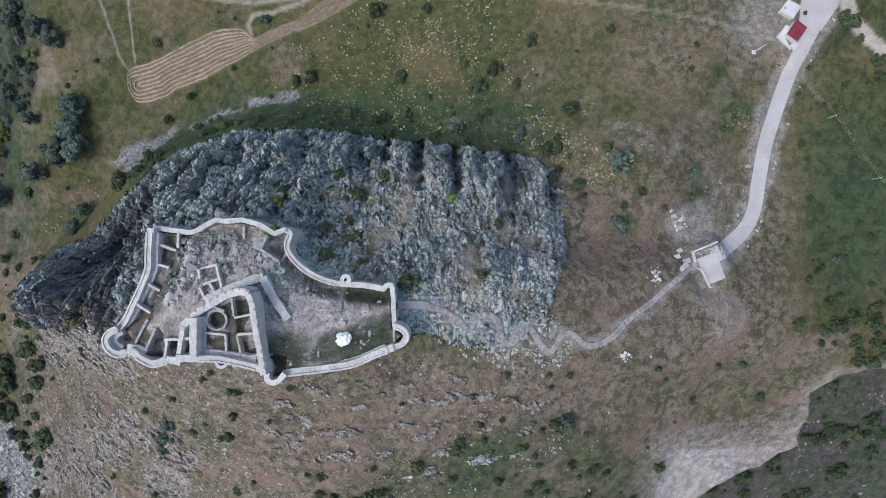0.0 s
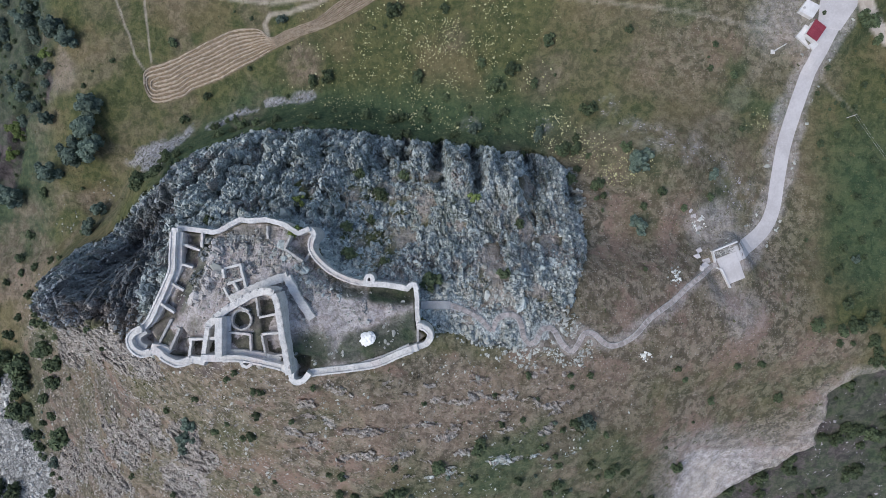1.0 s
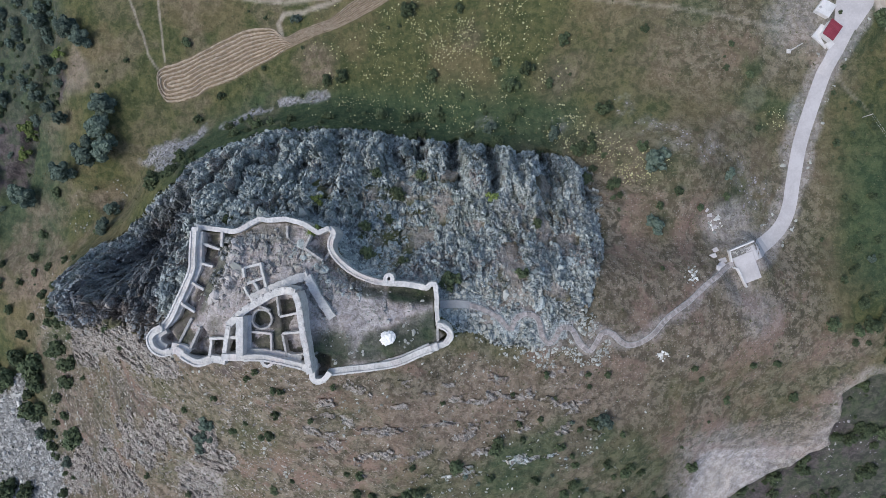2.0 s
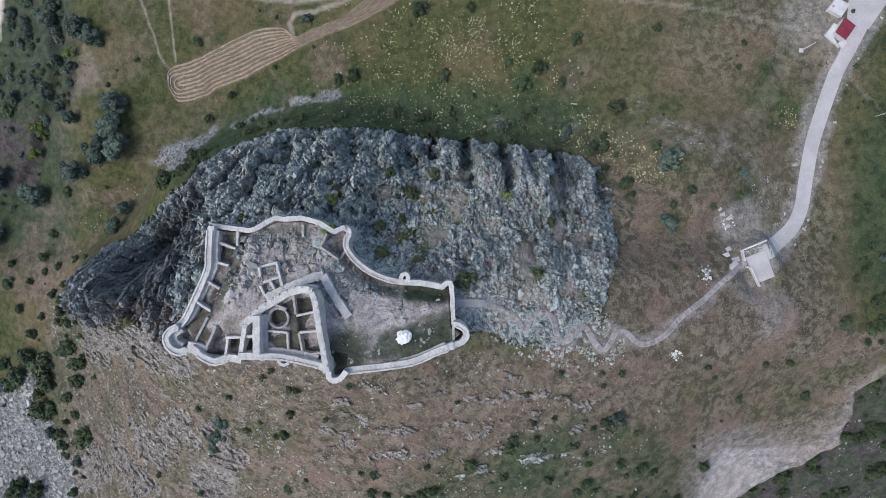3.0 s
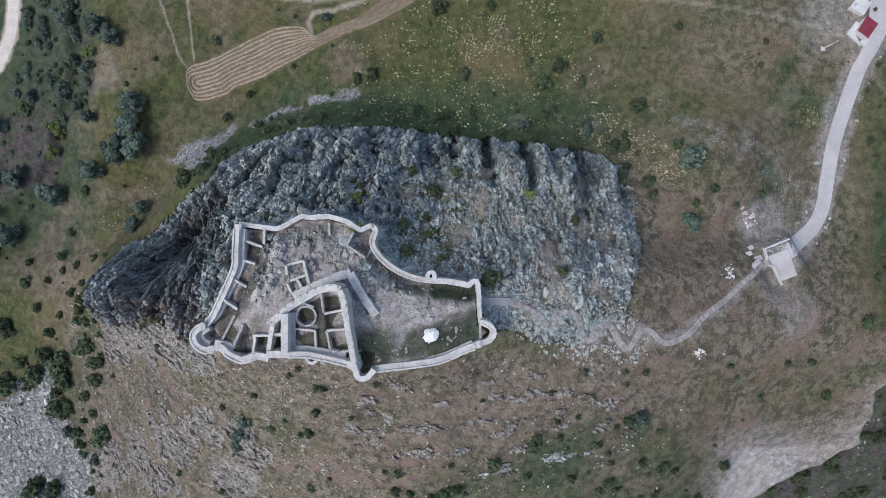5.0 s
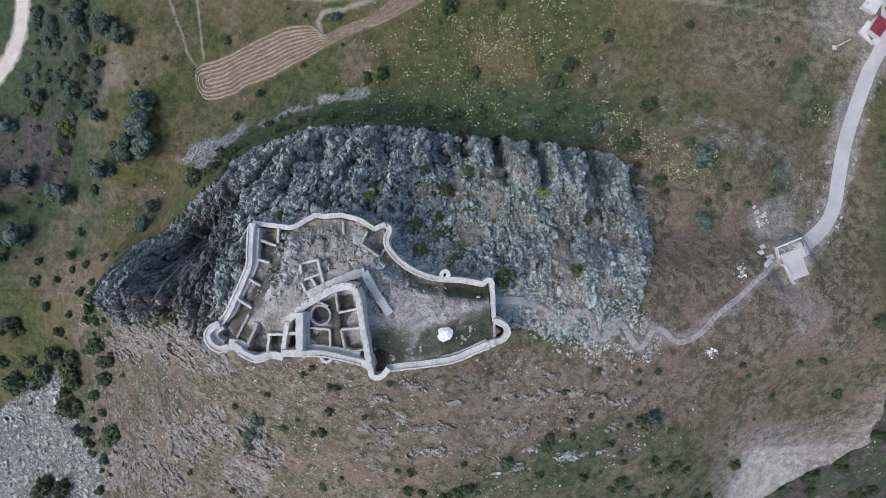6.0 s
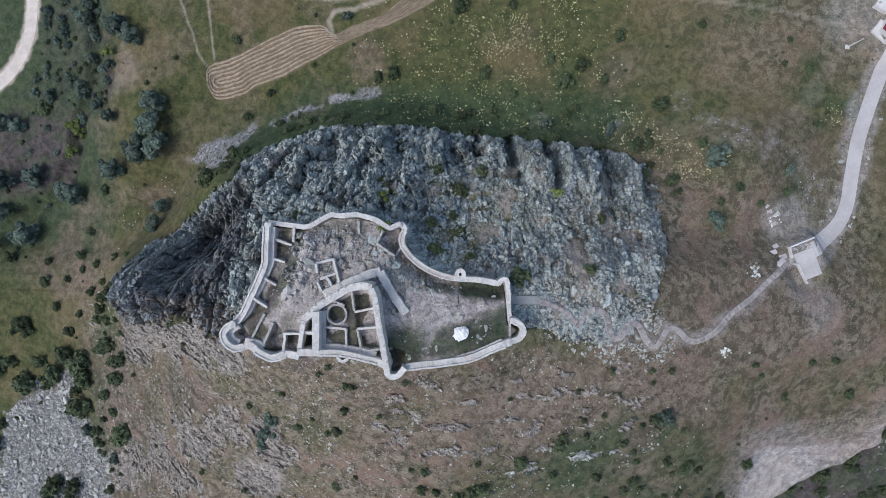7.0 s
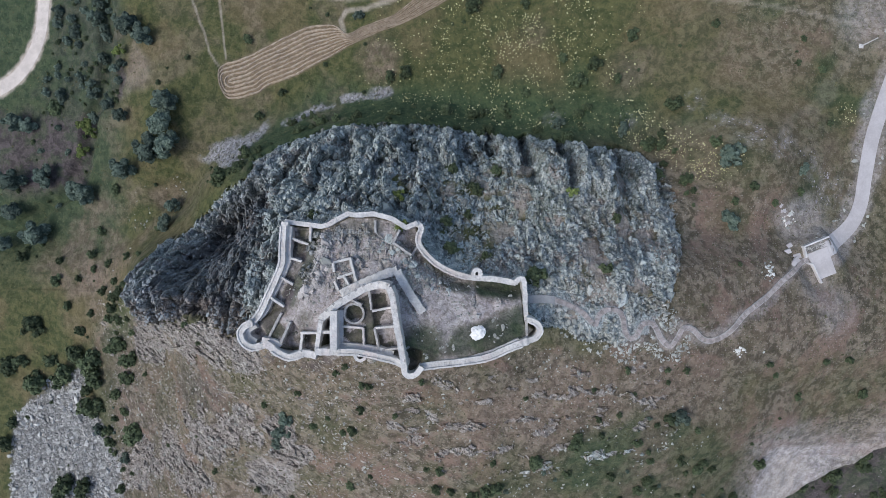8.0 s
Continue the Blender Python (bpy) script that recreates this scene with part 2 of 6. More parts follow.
def shape(x, y):
    """Heights of the ground, and how much of it is rock."""
    x, y = np.asarray(x, float), np.asarray(y, float)
    z = rise(x, y)
    wx = x + 2.2 * fbm(x / 7, y / 7, 11, 3)
    wy = y + 2.2 * fbm(x / 7, y / 7, 23, 3)
    rock = smooth(-1.2, 1.6, off_area(wx, wy, CRAG) + 1.6 * fbm(x / 3, y / 3, 27, 3))
    for px, py, pr in EARTH:
        rock = rock * (1 - 0.8 * smooth(pr * 1.2, pr * 0.2, np.hypot(x - px, y - py) + 5.0 * fbm(x / 3.5, y / 3.5, 37, 4)))
    for px, py, pr in TURF:
        rock = rock * (1 - 0.5 * smooth(pr * 1.3, pr * 0.3, np.hypot(x - px, y - py) + 4.5 * fbm(x / 3, y / 3, 39, 4)))
    rock = rock * (1 - 0.4 * smooth(-0.8, 1.5, off_area(wx, wy, SHADED_HOLLOW) + 2.5 * fbm(x / 3, y / 3, 45, 3)))
    yard = off_area(x, y, CASTLE)
    made = np.minimum(off_line(x, y, ROAD), off_line(x, y, BRANCH))
    made = np.minimum(np.minimum(made, off_line(x, y, STAIR) * 1.6 + 0.5), off_line(x, y, DIRT) - 0.5)
    made = np.minimum(made, -off_area(x, y, PLATFORM) + 1.0)
    calm = smooth(1.6, 4.0, made) * smooth(0.3, 2.5, -yard) * smooth(-1, 5, off_line(x, y, [(-8, -9.8), (-2.8, -9.9)]))
    near = smooth(240, 150, np.hypot(x + 25, y))
    rib = rock * calm
    # broken tilted blocks in four sizes, cut by clefts, over fluted pillars
    t1, c1 = facets(wx / 4.6, wy / 8.5, 3, 0.9)
    mx, my = x + 0.3 * (wx - x), y + 0.3 * (wy - y)
    t2, c2 = facets(mx / 2.1, my / 3.2, 5, 1.1)
    t3, c3 = facets(mx / 1.1, my / 1.5, 9, 1.2)
    t4, c4 = facets(x / 0.62, y / 0.75, 29, 1.0)
    crags = 2.5 * t1 + 1.6 * t2 + 0.95 * t3 + 0.45 * t4 - 1.2 * c1 - 0.7 * c2 - 0.45 * c3 - 0.15 * c4
    crags -= (0.5 * t3 + 0.22 * t4) * smooth(-8, 2, wx)
    crags += 1.3 * fbm(x / 4.5, y / 7.0, 41, 3) + 0.9 * (0.6 - 2 * abs(grain(wx / 1.7, wy / 3.6, 43)))
    for cleft, depth, wide in CLEFTS:
        crags -= depth * smooth(wide, wide * 0.25, off_line(x + 0.6 * grain(x / 2, y / 2, 19), y, cleft))
    rugged = np.maximum(smooth(9, 17, wy + 0.15 * wx), smooth(-20, -34, wx))
    crags = crags * (0.36 + 0.64 * rugged) + (1 - rugged) * (0.5 * t4 + 0.5 * t3)
    for kx, ky, tall, rx, ry in KNOBS:
        crags += tall * np.exp(-(((wx - kx) / rx) ** 4 + ((wy - ky) / ry) ** 4))
    z = z + rib * crags
    # bedrock ribs on the slope under the castle
    strip = smooth(-113, -104, wx) * smooth(-32, -46, x) * smooth(-8, -12, y) * smooth(-78, -66, y) * (1 - rock)
    ledge_on = smooth(-34, -30, x) * smooth(34, 14, x) * smooth(-20, -24, y) * smooth(-48, -40, y) * (1 - rock)
    u, w = 0.82 * x - 0.57 * y, 0.57 * x + 0.82 * y
    st, sc = facets(u / 4.0 + 0.5 * fbm(x / 5, y / 5, 77, 2), w / 0.85, 15, 0.8)
    crop = np.full(np.shape(x), -1.0)
    for px, py, pr in OUTCROPS:
        crop = np.maximum(crop, 1 - np.hypot(0.85 * (x - px), y - py) / pr)
    layer = smooth(0.0, 0.3, 0.95 * crop + 0.8 * fbm(x / 5, y / 5, 51, 4) - 0.05 + 0.1 * smooth(-30, -18, y)) * strip * smooth(0.3, -0.6, yard)
    layer = np.maximum(layer, 0.8 * smooth(0.10, 0.24, fbm(x / 5, y / 2.6, 57, 4)) * ledge_on)
    z = z + layer * calm * (0.6 * st - 0.2 * sc + 0.12 * t4 + 0.15 * t3 + 0.35 * t2) + strip * calm * (0.9 * fbm(x / 5, y / 4, 79, 3) + 0.5 * fbm(x / 1.3, y / 1.3, 83, 3))
    # loose small relief everywhere else
    z = z + (1 - rock) * calm * near * (0.55 * fbm(x / 6, y / 6, 61, 4) + 0.22 * fbm(x / 1.6, y / 1.6, 71, 2))
    # stream gully in the west, broken edge in the south-east
    z = z - 2.2 * smooth(3.5, 0.5, off_line(wx, wy, [(-110, 66), (-109, 50), (-112, 40), (-117, 30), (-118, 22), (-124, 14), (-138, 6), (-160, 2)]))
    edge = off_area(wx, wy, SE_CLIFF + [(140, -140), (140, -20)])
    z = z - 7.0 * smooth(-0.5, 2.0, edge) * near
    z = z + 0.9 * fbm((0.94 * wx - 0.35 * wy) / 4 + fbm(x / 5, y / 5, 85, 3), (0.35 * wx + 0.94 * wy) / 9, 87, 4) * smooth(-1, 3, off_area(wx, wy, PALE_FACE)) * smooth(1, -1, edge)
    inside = smooth(0.0, 0.6, yard)
    z = z * (1 - inside) + inside * (court(x, y) + 0.25 * fbm(x / 3, y / 3, 81, 4))
    inner = smooth(0.5, 1.2, yard) * (1 - smooth(-0.5, 0.5, off_area(x, y, KEEP)))
    outcrop = smooth(9, 3, np.hypot((x + 40) * 0.9, y + 3)) + smooth(7, 3, off_line(x, y, [(-31, -1), (-26, -6), (-22, -8), (-14, -8.5)])) - 0.9 * smooth(10, 5, np.hypot((x + 17) * 0.8, y + 14))
    spine = smooth(1.8, 0.7, off_line(x + 0.8 * fbm(x / 2, y / 2, 93, 2), y, [(-41.2, 0.2), (-41.8, -4), (-43.8, -8.2)]))
    outcrop = outcrop + 1.2 * spine + 0.8 * smooth(2.2, 1, off_line(x, y, [(-27, -8.5), (-26, -11), (-25.4, -14)]))
    bare = inner * smooth(0.0, 0.35, fbm(x / 4, y / 4, 91, 3) + 0.45 * outcrop - 0.2)
    z = z + 0.6 * spine * inner + bare * (0.5 * t2 + 0.35 * t3 + 0.22 * t4 - 0.2 * c3)
    # levelled ground under the landing and the guard house
    for area, level in ((PLATFORM, 10.6), (PADS, 7.0)):
        flat = smooth(-4.5, -0.8, off_area(x, y, area))
        z = z * (1 - flat) + level * flat
    # far hills
    far = smooth(220, 900, np.hypot(x, y))
    z = z + far * (110 * fbm(x / 900 + 3.3, y / 900 + 1.7, 5, 4) + 30)
    return z, np.maximum(rock * np.where(yard > 0, 0, 1), np.maximum(layer * 0.75, bare * 0.5))


# ---- materials ----
class Nodes:
    def __init__(self, name, rough=0.9):
        self.m = bpy.data.materials.new(name)
        self.m.use_nodes = True
        self.t = self.m.node_tree
        self.b = self.t.nodes["Principled BSDF"]
        self.b.inputs["Roughness"].default_value = rough
        self.b.inputs["Specular IOR Level"].default_value = 0.25
        self.place = self.t.nodes.new("ShaderNodeNewGeometry").outputs["Position"]

    def link(self, a, b):
        self.t.links.new(a, b)

    def noise(self, scale, detail=4.0, rough=0.55, warp=0.0):
        n = self.t.nodes.new("ShaderNodeTexNoise")
        n.inputs["Scale"].default_value, n.inputs["Detail"].default_value = scale, detail
        n.inputs["Roughness"].default_value, n.inputs["Distortion"].default_value = rough, warp
        self.link(self.place, n.inputs["Vector"])
        return n.outputs["Fac"]

    def voronoi(self, scale, feature="F1", out="Distance"):
        n = self.t.nodes.new("ShaderNodeTexVoronoi")
        n.feature = feature
        n.inputs["Scale"].default_value = scale
        self.link(self.place, n.inputs["Vector"])
        return n.outputs[out]

    def band(self, fac, a, b, va=0.0, vb=1.0):
        n = self.t.nodes.new("ShaderNodeMapRange")
        n.interpolation_type = "SMOOTHSTEP"
        for i, v in enumerate((a, b, va, vb)):
            n.inputs[i + 1].default_value = v
        self.link(fac, n.inputs[0])
        return n.outputs[0]

    def mix(self, fac, a, b, blend="MIX"):
        n = self.t.nodes.new("ShaderNodeMix")
        n.data_type, n.blend_type = "RGBA", blend
        for v, i in ((fac, 0), (a, 6), (b, 7)):
            if isinstance(v, (int, float)):
                n.inputs[i].default_value = v
            elif isinstance(v, tuple):
                n.inputs[i].default_value = (*v, 1)
            else:
                self.link(v, n.inputs[i])
        return n.outputs[2]

    def math(self, op, a, b=0.0):
        n = self.t.nodes.new("ShaderNodeMath")
        n.operation = op
        for i, v in enumerate((a, b)):
            if isinstance(v, (int, float)):
                n.inputs[i].default_value = v
            else:
                self.link(v, n.inputs[i])
        return n.outputs[0]

    def attribute(self, name):
        n = self.t.nodes.new("ShaderNodeAttribute")
        n.attribute_name = name
        s = self.t.nodes.new("ShaderNodeSeparateColor")
        self.link(n.outputs["Color"], s.inputs[0])
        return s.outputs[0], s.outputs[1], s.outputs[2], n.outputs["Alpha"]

    def finish(self, colour, height=None, strength=0.5, distance=0.1):
        self.link(colour, self.b.inputs["Base Color"])
        if height is not None:
            n = self.t.nodes.new("ShaderNodeBump")
            n.inputs["Strength"].default_value, n.inputs["Distance"].default_value = strength, distance
            self.link(height, n.inputs["Height"])
            self.link(n.outputs[0], self.b.inputs["Normal"])
        return self.m


def plain(name, c1, c2, scale, rough=0.9, bump=0.4, distance=0.05, vary=0.0):
    """Two-scale mottled surface between two colours; vary: brightness by object."""
    n = Nodes(name, rough)
    a, b = n.noise(scale, 6, 0.6), n.noise(scale * 9, 3, 0.7)
    f = n.band(n.math("ADD", n.math("MULTIPLY", a, 0.65), n.math("MULTIPLY", b, 0.35)), 0.36, 0.64)
    col = n.mix(f, c1, c2)
    if vary:
        info = n.t.nodes.new("ShaderNodeObjectInfo").outputs["Random"]
        hsv = n.t.nodes.new("ShaderNodeHueSaturation")
        n.link(n.band(info, 0, 1, 1 - vary, 1 + vary), hsv.inputs["Value"])
        n.link(col, hsv.inputs["Color"])
        col = hsv.outputs[0]
    return n.finish(col, b, bump, distance)


def island(name, c1, c2, rough=0.85):
    """Colour that changes from piece to piece in one mesh."""
    n = Nodes(name, rough)
    per = n.t.nodes.new("ShaderNodeNewGeometry").outputs["Random Per Island"]
    info = n.t.nodes.new("ShaderNodeObjectInfo").outputs["Random"]
    col = n.mix(per, c1, c2)
    hsv = n.t.nodes.new("ShaderNodeHueSaturation")
    n.link(n.band(info, 0, 1, 0.75, 1.25), hsv.inputs["Value"])
    n.link(col, hsv.inputs["Color"])
    return n.finish(hsv.outputs[0])


def ground_material():
    n = Nodes("ground_cover", 0.95)
    rock, lush, dry, gravel = n.attribute("cover")
    straw, track, soil, scree = n.attribute("cover_more")
    bedding, earth, purple_and_shade, moss = n.attribute("cover_last")
    fine, mid = n.noise(2.4, 1.5, 0.6, 0.5), n.noise(0.6, 4, 0.7, 0.4)
    speck, clump = n.noise(1.2, 2, 0.7, 0.6), n.noise(0.2, 5, 0.68, 0.3)
    dots, which = n.voronoi(1.25), n.voronoi(1.25, "F1", "Color")
    grit, shade = n.voronoi(2.3), n.voronoi(2.3, "F1", "Color")
    grass = n.mix(n.band(mid, 0.36, 0.64), (0.046, 0.060, 0.024), (0.112, 0.115, 0.050))
    grass = n.mix(n.band(n.noise(0.045, 5, 0.6), 0.47, 0.58, 0, 0.7), grass, n.mix(n.band(mid, 0.36, 0.64), (0.120, 0.100, 0.051), (0.178, 0.144, 0.082)))
    green = n.mix(n.band(mid, 0.38, 0.62), (0.030, 0.058, 0.030), (0.066, 0.098, 0.048))
    brown = n.mix(n.band(mid, 0.41, 0.60), (0.080, 0.070, 0.050), (0.232, 0.198, 0.152))
    brown = n.mix(n.band(n.noise(0.11, 4, 0.6), 0.51, 0.61, 0, 0.8), brown, (0.228, 0.156, 0.126))
    brown = n.mix(n.band(clump, 0.53, 0.60, 0, 0.5), brown, (0.098, 0.096, 0.052))
    col = n.mix(lush, grass, green)
    col = n.mix(dry, col, brown)
    col = n.mix(n.math("MULTIPLY", earth, n.band(clump, 0.36, 0.56, 0.35, 1.0)), col, n.mix(n.band(mid, 0.38, 0.62), (0.148, 0.112, 0.084), (0.246, 0.192, 0.152)))
    col = n.mix(n.math("MULTIPLY", purple_and_shade, n.band(clump, 0.40, 0.54, 0.45, 1.0)), col, n.mix(n.band(mid, 0.38, 0.62), (0.052, 0.045, 0.046), (0.108, 0.092, 0.094)))
    # tussocks dark and straw-pale, grit and small stones
    tuft = n.math("MULTIPLY", n.band(dots, 0.36, 0.16), n.band(which, 0.62, 0.50))
    col = n.mix(n.math("MULTIPLY", tuft, 0.5), col, n.mix(0.35, (0.030, 0.046, 0.022), col))
    tuft = n.math("MULTIPLY", n.band(dots, 0.28, 0.12), n.band(which, 0.66, 0.72))
    col = n.mix(n.math("MULTIPLY", tuft, 0.22), col, n.mix(0.45, (0.42, 0.39, 0.27), col))
    col = n.mix(n.band(speck, 0.54, 0.64, 0, 0.35), col, n.mix(0.6, col, (0.035, 0.044, 0.020)))
    pebble = n.math("MULTIPLY", n.band(grit, 0.40, 0.22), n.band(shade, 0.60, 0.72))
    col = n.mix(n.math("MULTIPLY", pebble, n.math("ADD", n.math("MULTIPLY", dry, 0.32), 0.03)), col, (0.48, 0.455, 0.41))
    dust = n.mix(n.band(mid, 0.38, 0.62), (0.36, 0.332, 0.335), (0.57, 0.535, 0.535))
    dust = n.mix(n.band(speck, 0.54, 0.64, 0, 0.45), dust, (0.170, 0.155, 0.145))
    dust = n.mix(n.math("MULTIPLY", pebble, 0.3), dust, (0.60, 0.59, 0.57))
    col = n.mix(n.math("MULTIPLY", soil, n.band(speck, 0.35, 0.6, 1, 0.6)), col, dust)
    stubble = n.mix(n.band(fine, 0.35, 0.65), (0.155, 0.122, 0.082), (0.245, 0.190, 0.132))
    col = n.mix(straw, col, stubble)
    pale = n.mix(n.band(mid, 0.35, 0.65), (0.42, 0.36, 0.30), (0.56, 0.50, 0.44))
    col = n.mix(track, col, pale)
    # limestone: pale fresh faces, blue-grey weathered skin, dark lichen, moss and rust-brown earth
    shift = n.t.nodes.new("ShaderNodeTexNoise")
    shift.inputs["Scale"].default_value, shift.inputs["Detail"].default_value = 0.9, 4
    n.link(n.place, shift.inputs["Vector"])
    bend = n.t.nodes.new("ShaderNodeVectorMath")
    bend.operation = "MULTIPLY_ADD"
    bend.inputs[1].default_value = (0.5, 0.5, 0.5)
    n.link(shift.outputs["Color"], bend.inputs[0]), n.link(n.place, bend.inputs[2])
    straight_place, n.place = n.place, bend.outputs[0]
    facet, chip = n.voronoi(0.9, "F1", "Color"), n.voronoi(2.0, "F1", "Color")
    n.place = straight_place
    stone = n.mix(n.band(facet, 0.15, 0.85), (0.35, 0.415, 0.425), (0.58, 0.645, 0.64))
    stone = n.mix(n.band(chip, 0.55, 0.85, 0, 0.8), stone, (0.76, 0.79, 0.77))
    stone = n.mix(n.band(chip, 0.36, 0.18, 0, 0.7), stone, (0.13, 0.152, 0.165))
    stone = n.mix(n.band(n.noise(1.1, 3, 0.75), 0.55, 0.62, 0, 0.35), stone, (0.130, 0.155, 0.158))
    stone = n.mix(n.math("MULTIPLY", dry, 0.8), stone, n.mix(0.62, stone, (0.31, 0.285, 0.268)))
    stone = n.mix(n.band(n.noise(0.13, 4, 0.65), 0.52, 0.60, 0, 0.7), stone, n.mix(n.band(speck, 0.42, 0.58), (0.22, 0.188, 0.175), (0.38, 0.33, 0.31)))
    stone = n.mix(n.band(n.math("ADD", n.noise(0.24, 5, 0.75), n.math("MULTIPLY", moss, 0.11)), 0.54, 0.63, 0, 0.45), stone, n.mix(n.band(speck, 0.42, 0.58), (0.056, 0.090, 0.062), (0.185, 0.225, 0.168)))
    # stone in the western hollow darkened: its shade is put into the colour
    stone = n.mix(n.math("MULTIPLY", purple_and_shade, 0.8), stone, n.mix(n.band(facet, 0.2, 0.8), (0.060, 0.064, 0.076), (0.150, 0.165, 0.185)))
    turn = n.t.nodes.new("ShaderNodeMapping")
    turn.vector_type = "TEXTURE"
    turn.inputs["Rotation"].default_value = (0, 0, radians(-35))
    turn.inputs["Scale"].default_value = (1.9, 0.62, 1.0)
    n.link(n.place, turn.inputs["Vector"])
    n.place = turn.outputs[0]
    seam, fold = n.noise(1.0, 3, 0.7, 0.5), n.noise(0.45, 3, 0.6, 0.4)
    n.place = straight_place
    bed = n.mix(n.band(seam, 0.42, 0.60), (0.20, 0.172, 0.155), (0.50, 0.462, 0.42))
    bed = n.mix(n.band(fold, 0.50, 0.60, 0, 0.6), bed, (0.245, 0.20, 0.175))
    stone = n.mix(n.band(bedding, 0.05, 0.4, 0, 0.85), stone, bed)
    col = n.mix(n.math("MULTIPLY", n.band(seam, 0.53, 0.62, 0, 0.3), bedding), col, (0.36, 0.32, 0.275))
    col = n.mix(n.math("MULTIPLY", n.band(seam, 0.46, 0.38, 0, 0.2), bedding), col, (0.085, 0.075, 0.060))
    edge = n.math("ADD", rock, n.band(n.noise(0.9, 5, 0.7), 0.3, 0.7, -0.3, 0.3))
    col = n.mix(n.band(edge, 0.35, 0.6), col, stone)
    tone = n.voronoi(2.4, "F1", "Color")
    pebbles = n.mix(n.band(tone, 0.1, 0.9), (0.20, 0.20, 0.215), (0.42, 0.42, 0.44))
    col = n.mix(n.math("MULTIPLY", gravel, n.band(mid, 0.3, 0.5)), col, pebbles)
    col = n.mix(scree, col, n.mix(n.band(tone, 0.1, 0.9), (0.08, 0.08, 0.08), (0.20, 0.20, 0.195)))
    soft = n.math("MULTIPLY", n.math("ADD", n.math("MULTIPLY", speck, 1.2), n.math("ADD", n.math("MULTIPLY", fine, 0.7), mid)), 0.22)
    gap, slit = n.band(n.voronoi(0.95, "DISTANCE_TO_EDGE"), 0.0, 0.10), n.band(n.voronoi(2.3, "DISTANCE_TO_EDGE"), 0.0, 0.09)
    hard = n.math("ADD", n.math("MULTIPLY", gap, 0.5), n.math("ADD", n.math("MULTIPLY", slit, 0.35), n.math("ADD", n.math("MULTIPLY", chip, 0.5), n.noise(2.6, 4, 0.6))))
    height = n.math("ADD", soft, n.math("MULTIPLY", n.math("MULTIPLY", hard, rock), 0.55))
    return n.finish(col, height, 1.0, 0.5)


def masonry_material():
    """Whitened stone wall: lime wash worn through to grey and pinkish stones."""
    n = Nodes("whitened_masonry", 0.88)
    block, pick = n.voronoi(2.2), n.voronoi(2.2, "F1", "Color")
    wash = n.mix(n.band(n.noise(0.5, 5, 0.65), 0.38, 0.62), (0.51, 0.505, 0.495), (0.645, 0.635, 0.62))
    wash = n.mix(n.band(n.noise(0.23, 3, 0.5), 0.55, 0.66, 0, 0.5), wash, (0.56, 0.49, 0.475))
    bare = n.mix(n.band(pick, 0.2, 0.8), (0.27, 0.265, 0.26), (0.52, 0.51, 0.50))
    col = n.mix(n.band(n.noise(1.3, 4, 0.7, 0.5), 0.50, 0.62, 0, 0.32), wash, bare)
    col = n.mix(n.band(n.noise(0.7, 4, 0.7), 0.62, 0.70, 0, 0.35), col, (0.25, 0.255, 0.24))
    return n.finish(col, n.math("ADD", block, n.noise(2.0, 4, 0.7)), 0.7, 0.12)


def broken_stone(name, c1, c2, dark):
    """Broken limestone: one tone to each block, mottled with lichen."""
    n = Nodes(name, 0.9)
    per = n.t.nodes.new("ShaderNodeNewGeometry").outputs["Random Per Island"]
    own = n.t.nodes.new("ShaderNodeObjectInfo").outputs["Random"]
    col = n.mix(n.math("FRACT", n.math("ADD", per, own)), c1, c2)
    col = n.mix(n.band(n.noise(0.3, 4, 0.65), 0.46, 0.62, 0, 0.45), col, n.mix(0.35, dark, col))
    col = n.mix(n.band(n.noise(2.2, 4, 0.7), 0.50, 0.64, 0, 0.6), col, dark)
    return n.finish(col, n.noise(4.0, 4, 0.7), 0.6, 0.12)


CRAG_STONE = broken_stone("crag_limestone", (0.19, 0.228, 0.235), (0.52, 0.575, 0.57), (0.13, 0.142, 0.145))
# darker copy of the crag stone, carrying the western nose's shade in its colour
SHADED_STONE = broken_stone("shaded_limestone", (0.12, 0.135, 0.155), (0.38, 0.425, 0.45), (0.075, 0.08, 0.09))
SCREE_STONE = broken_stone("scree_limestone", (0.24, 0.24, 0.232), (0.52, 0.52, 0.50), (0.18, 0.18, 0.178))
YARD_STONE = broken_stone("yard_limestone", (0.40, 0.38, 0.37), (0.58, 0.555, 0.54), (0.30, 0.28, 0.27))
BED_STONE = broken_stone("bedded_limestone", (0.21, 0.185, 0.165), (0.52, 0.485, 0.44), (0.17, 0.145, 0.13))
LILAC_STONE = broken_stone("lilac_stone", (0.24, 0.225, 0.245), (0.46, 0.44, 0.455), (0.16, 0.15, 0.16))
GROUND = ground_material()
LIME = masonry_material()
RUBBLE = plain("rubble_masonry", (0.30, 0.295, 0.29), (0.54, 0.53, 0.52), 1.6, 0.9, 0.7, 0.12)
CONCRETE = plain("road_concrete", (0.46, 0.435, 0.435), (0.57, 0.545, 0.545), 0.25, 0.85, 0.15, 0.02)
PAVING = plain("step_stone", (0.27, 0.242, 0.235), (0.42, 0.385, 0.375), 1.6, 0.85, 0.5, 0.06, 0.2)
RENDER = plain("white_render", (0.57, 0.56, 0.555), (0.70, 0.69, 0.685), 0.7, 0.8, 0.15, 0.02)
RED = plain("red_sheet_roof", (0.21, 0.036, 0.056), (0.29, 0.056, 0.080), 0.6, 0.6, 0.1, 0.01)
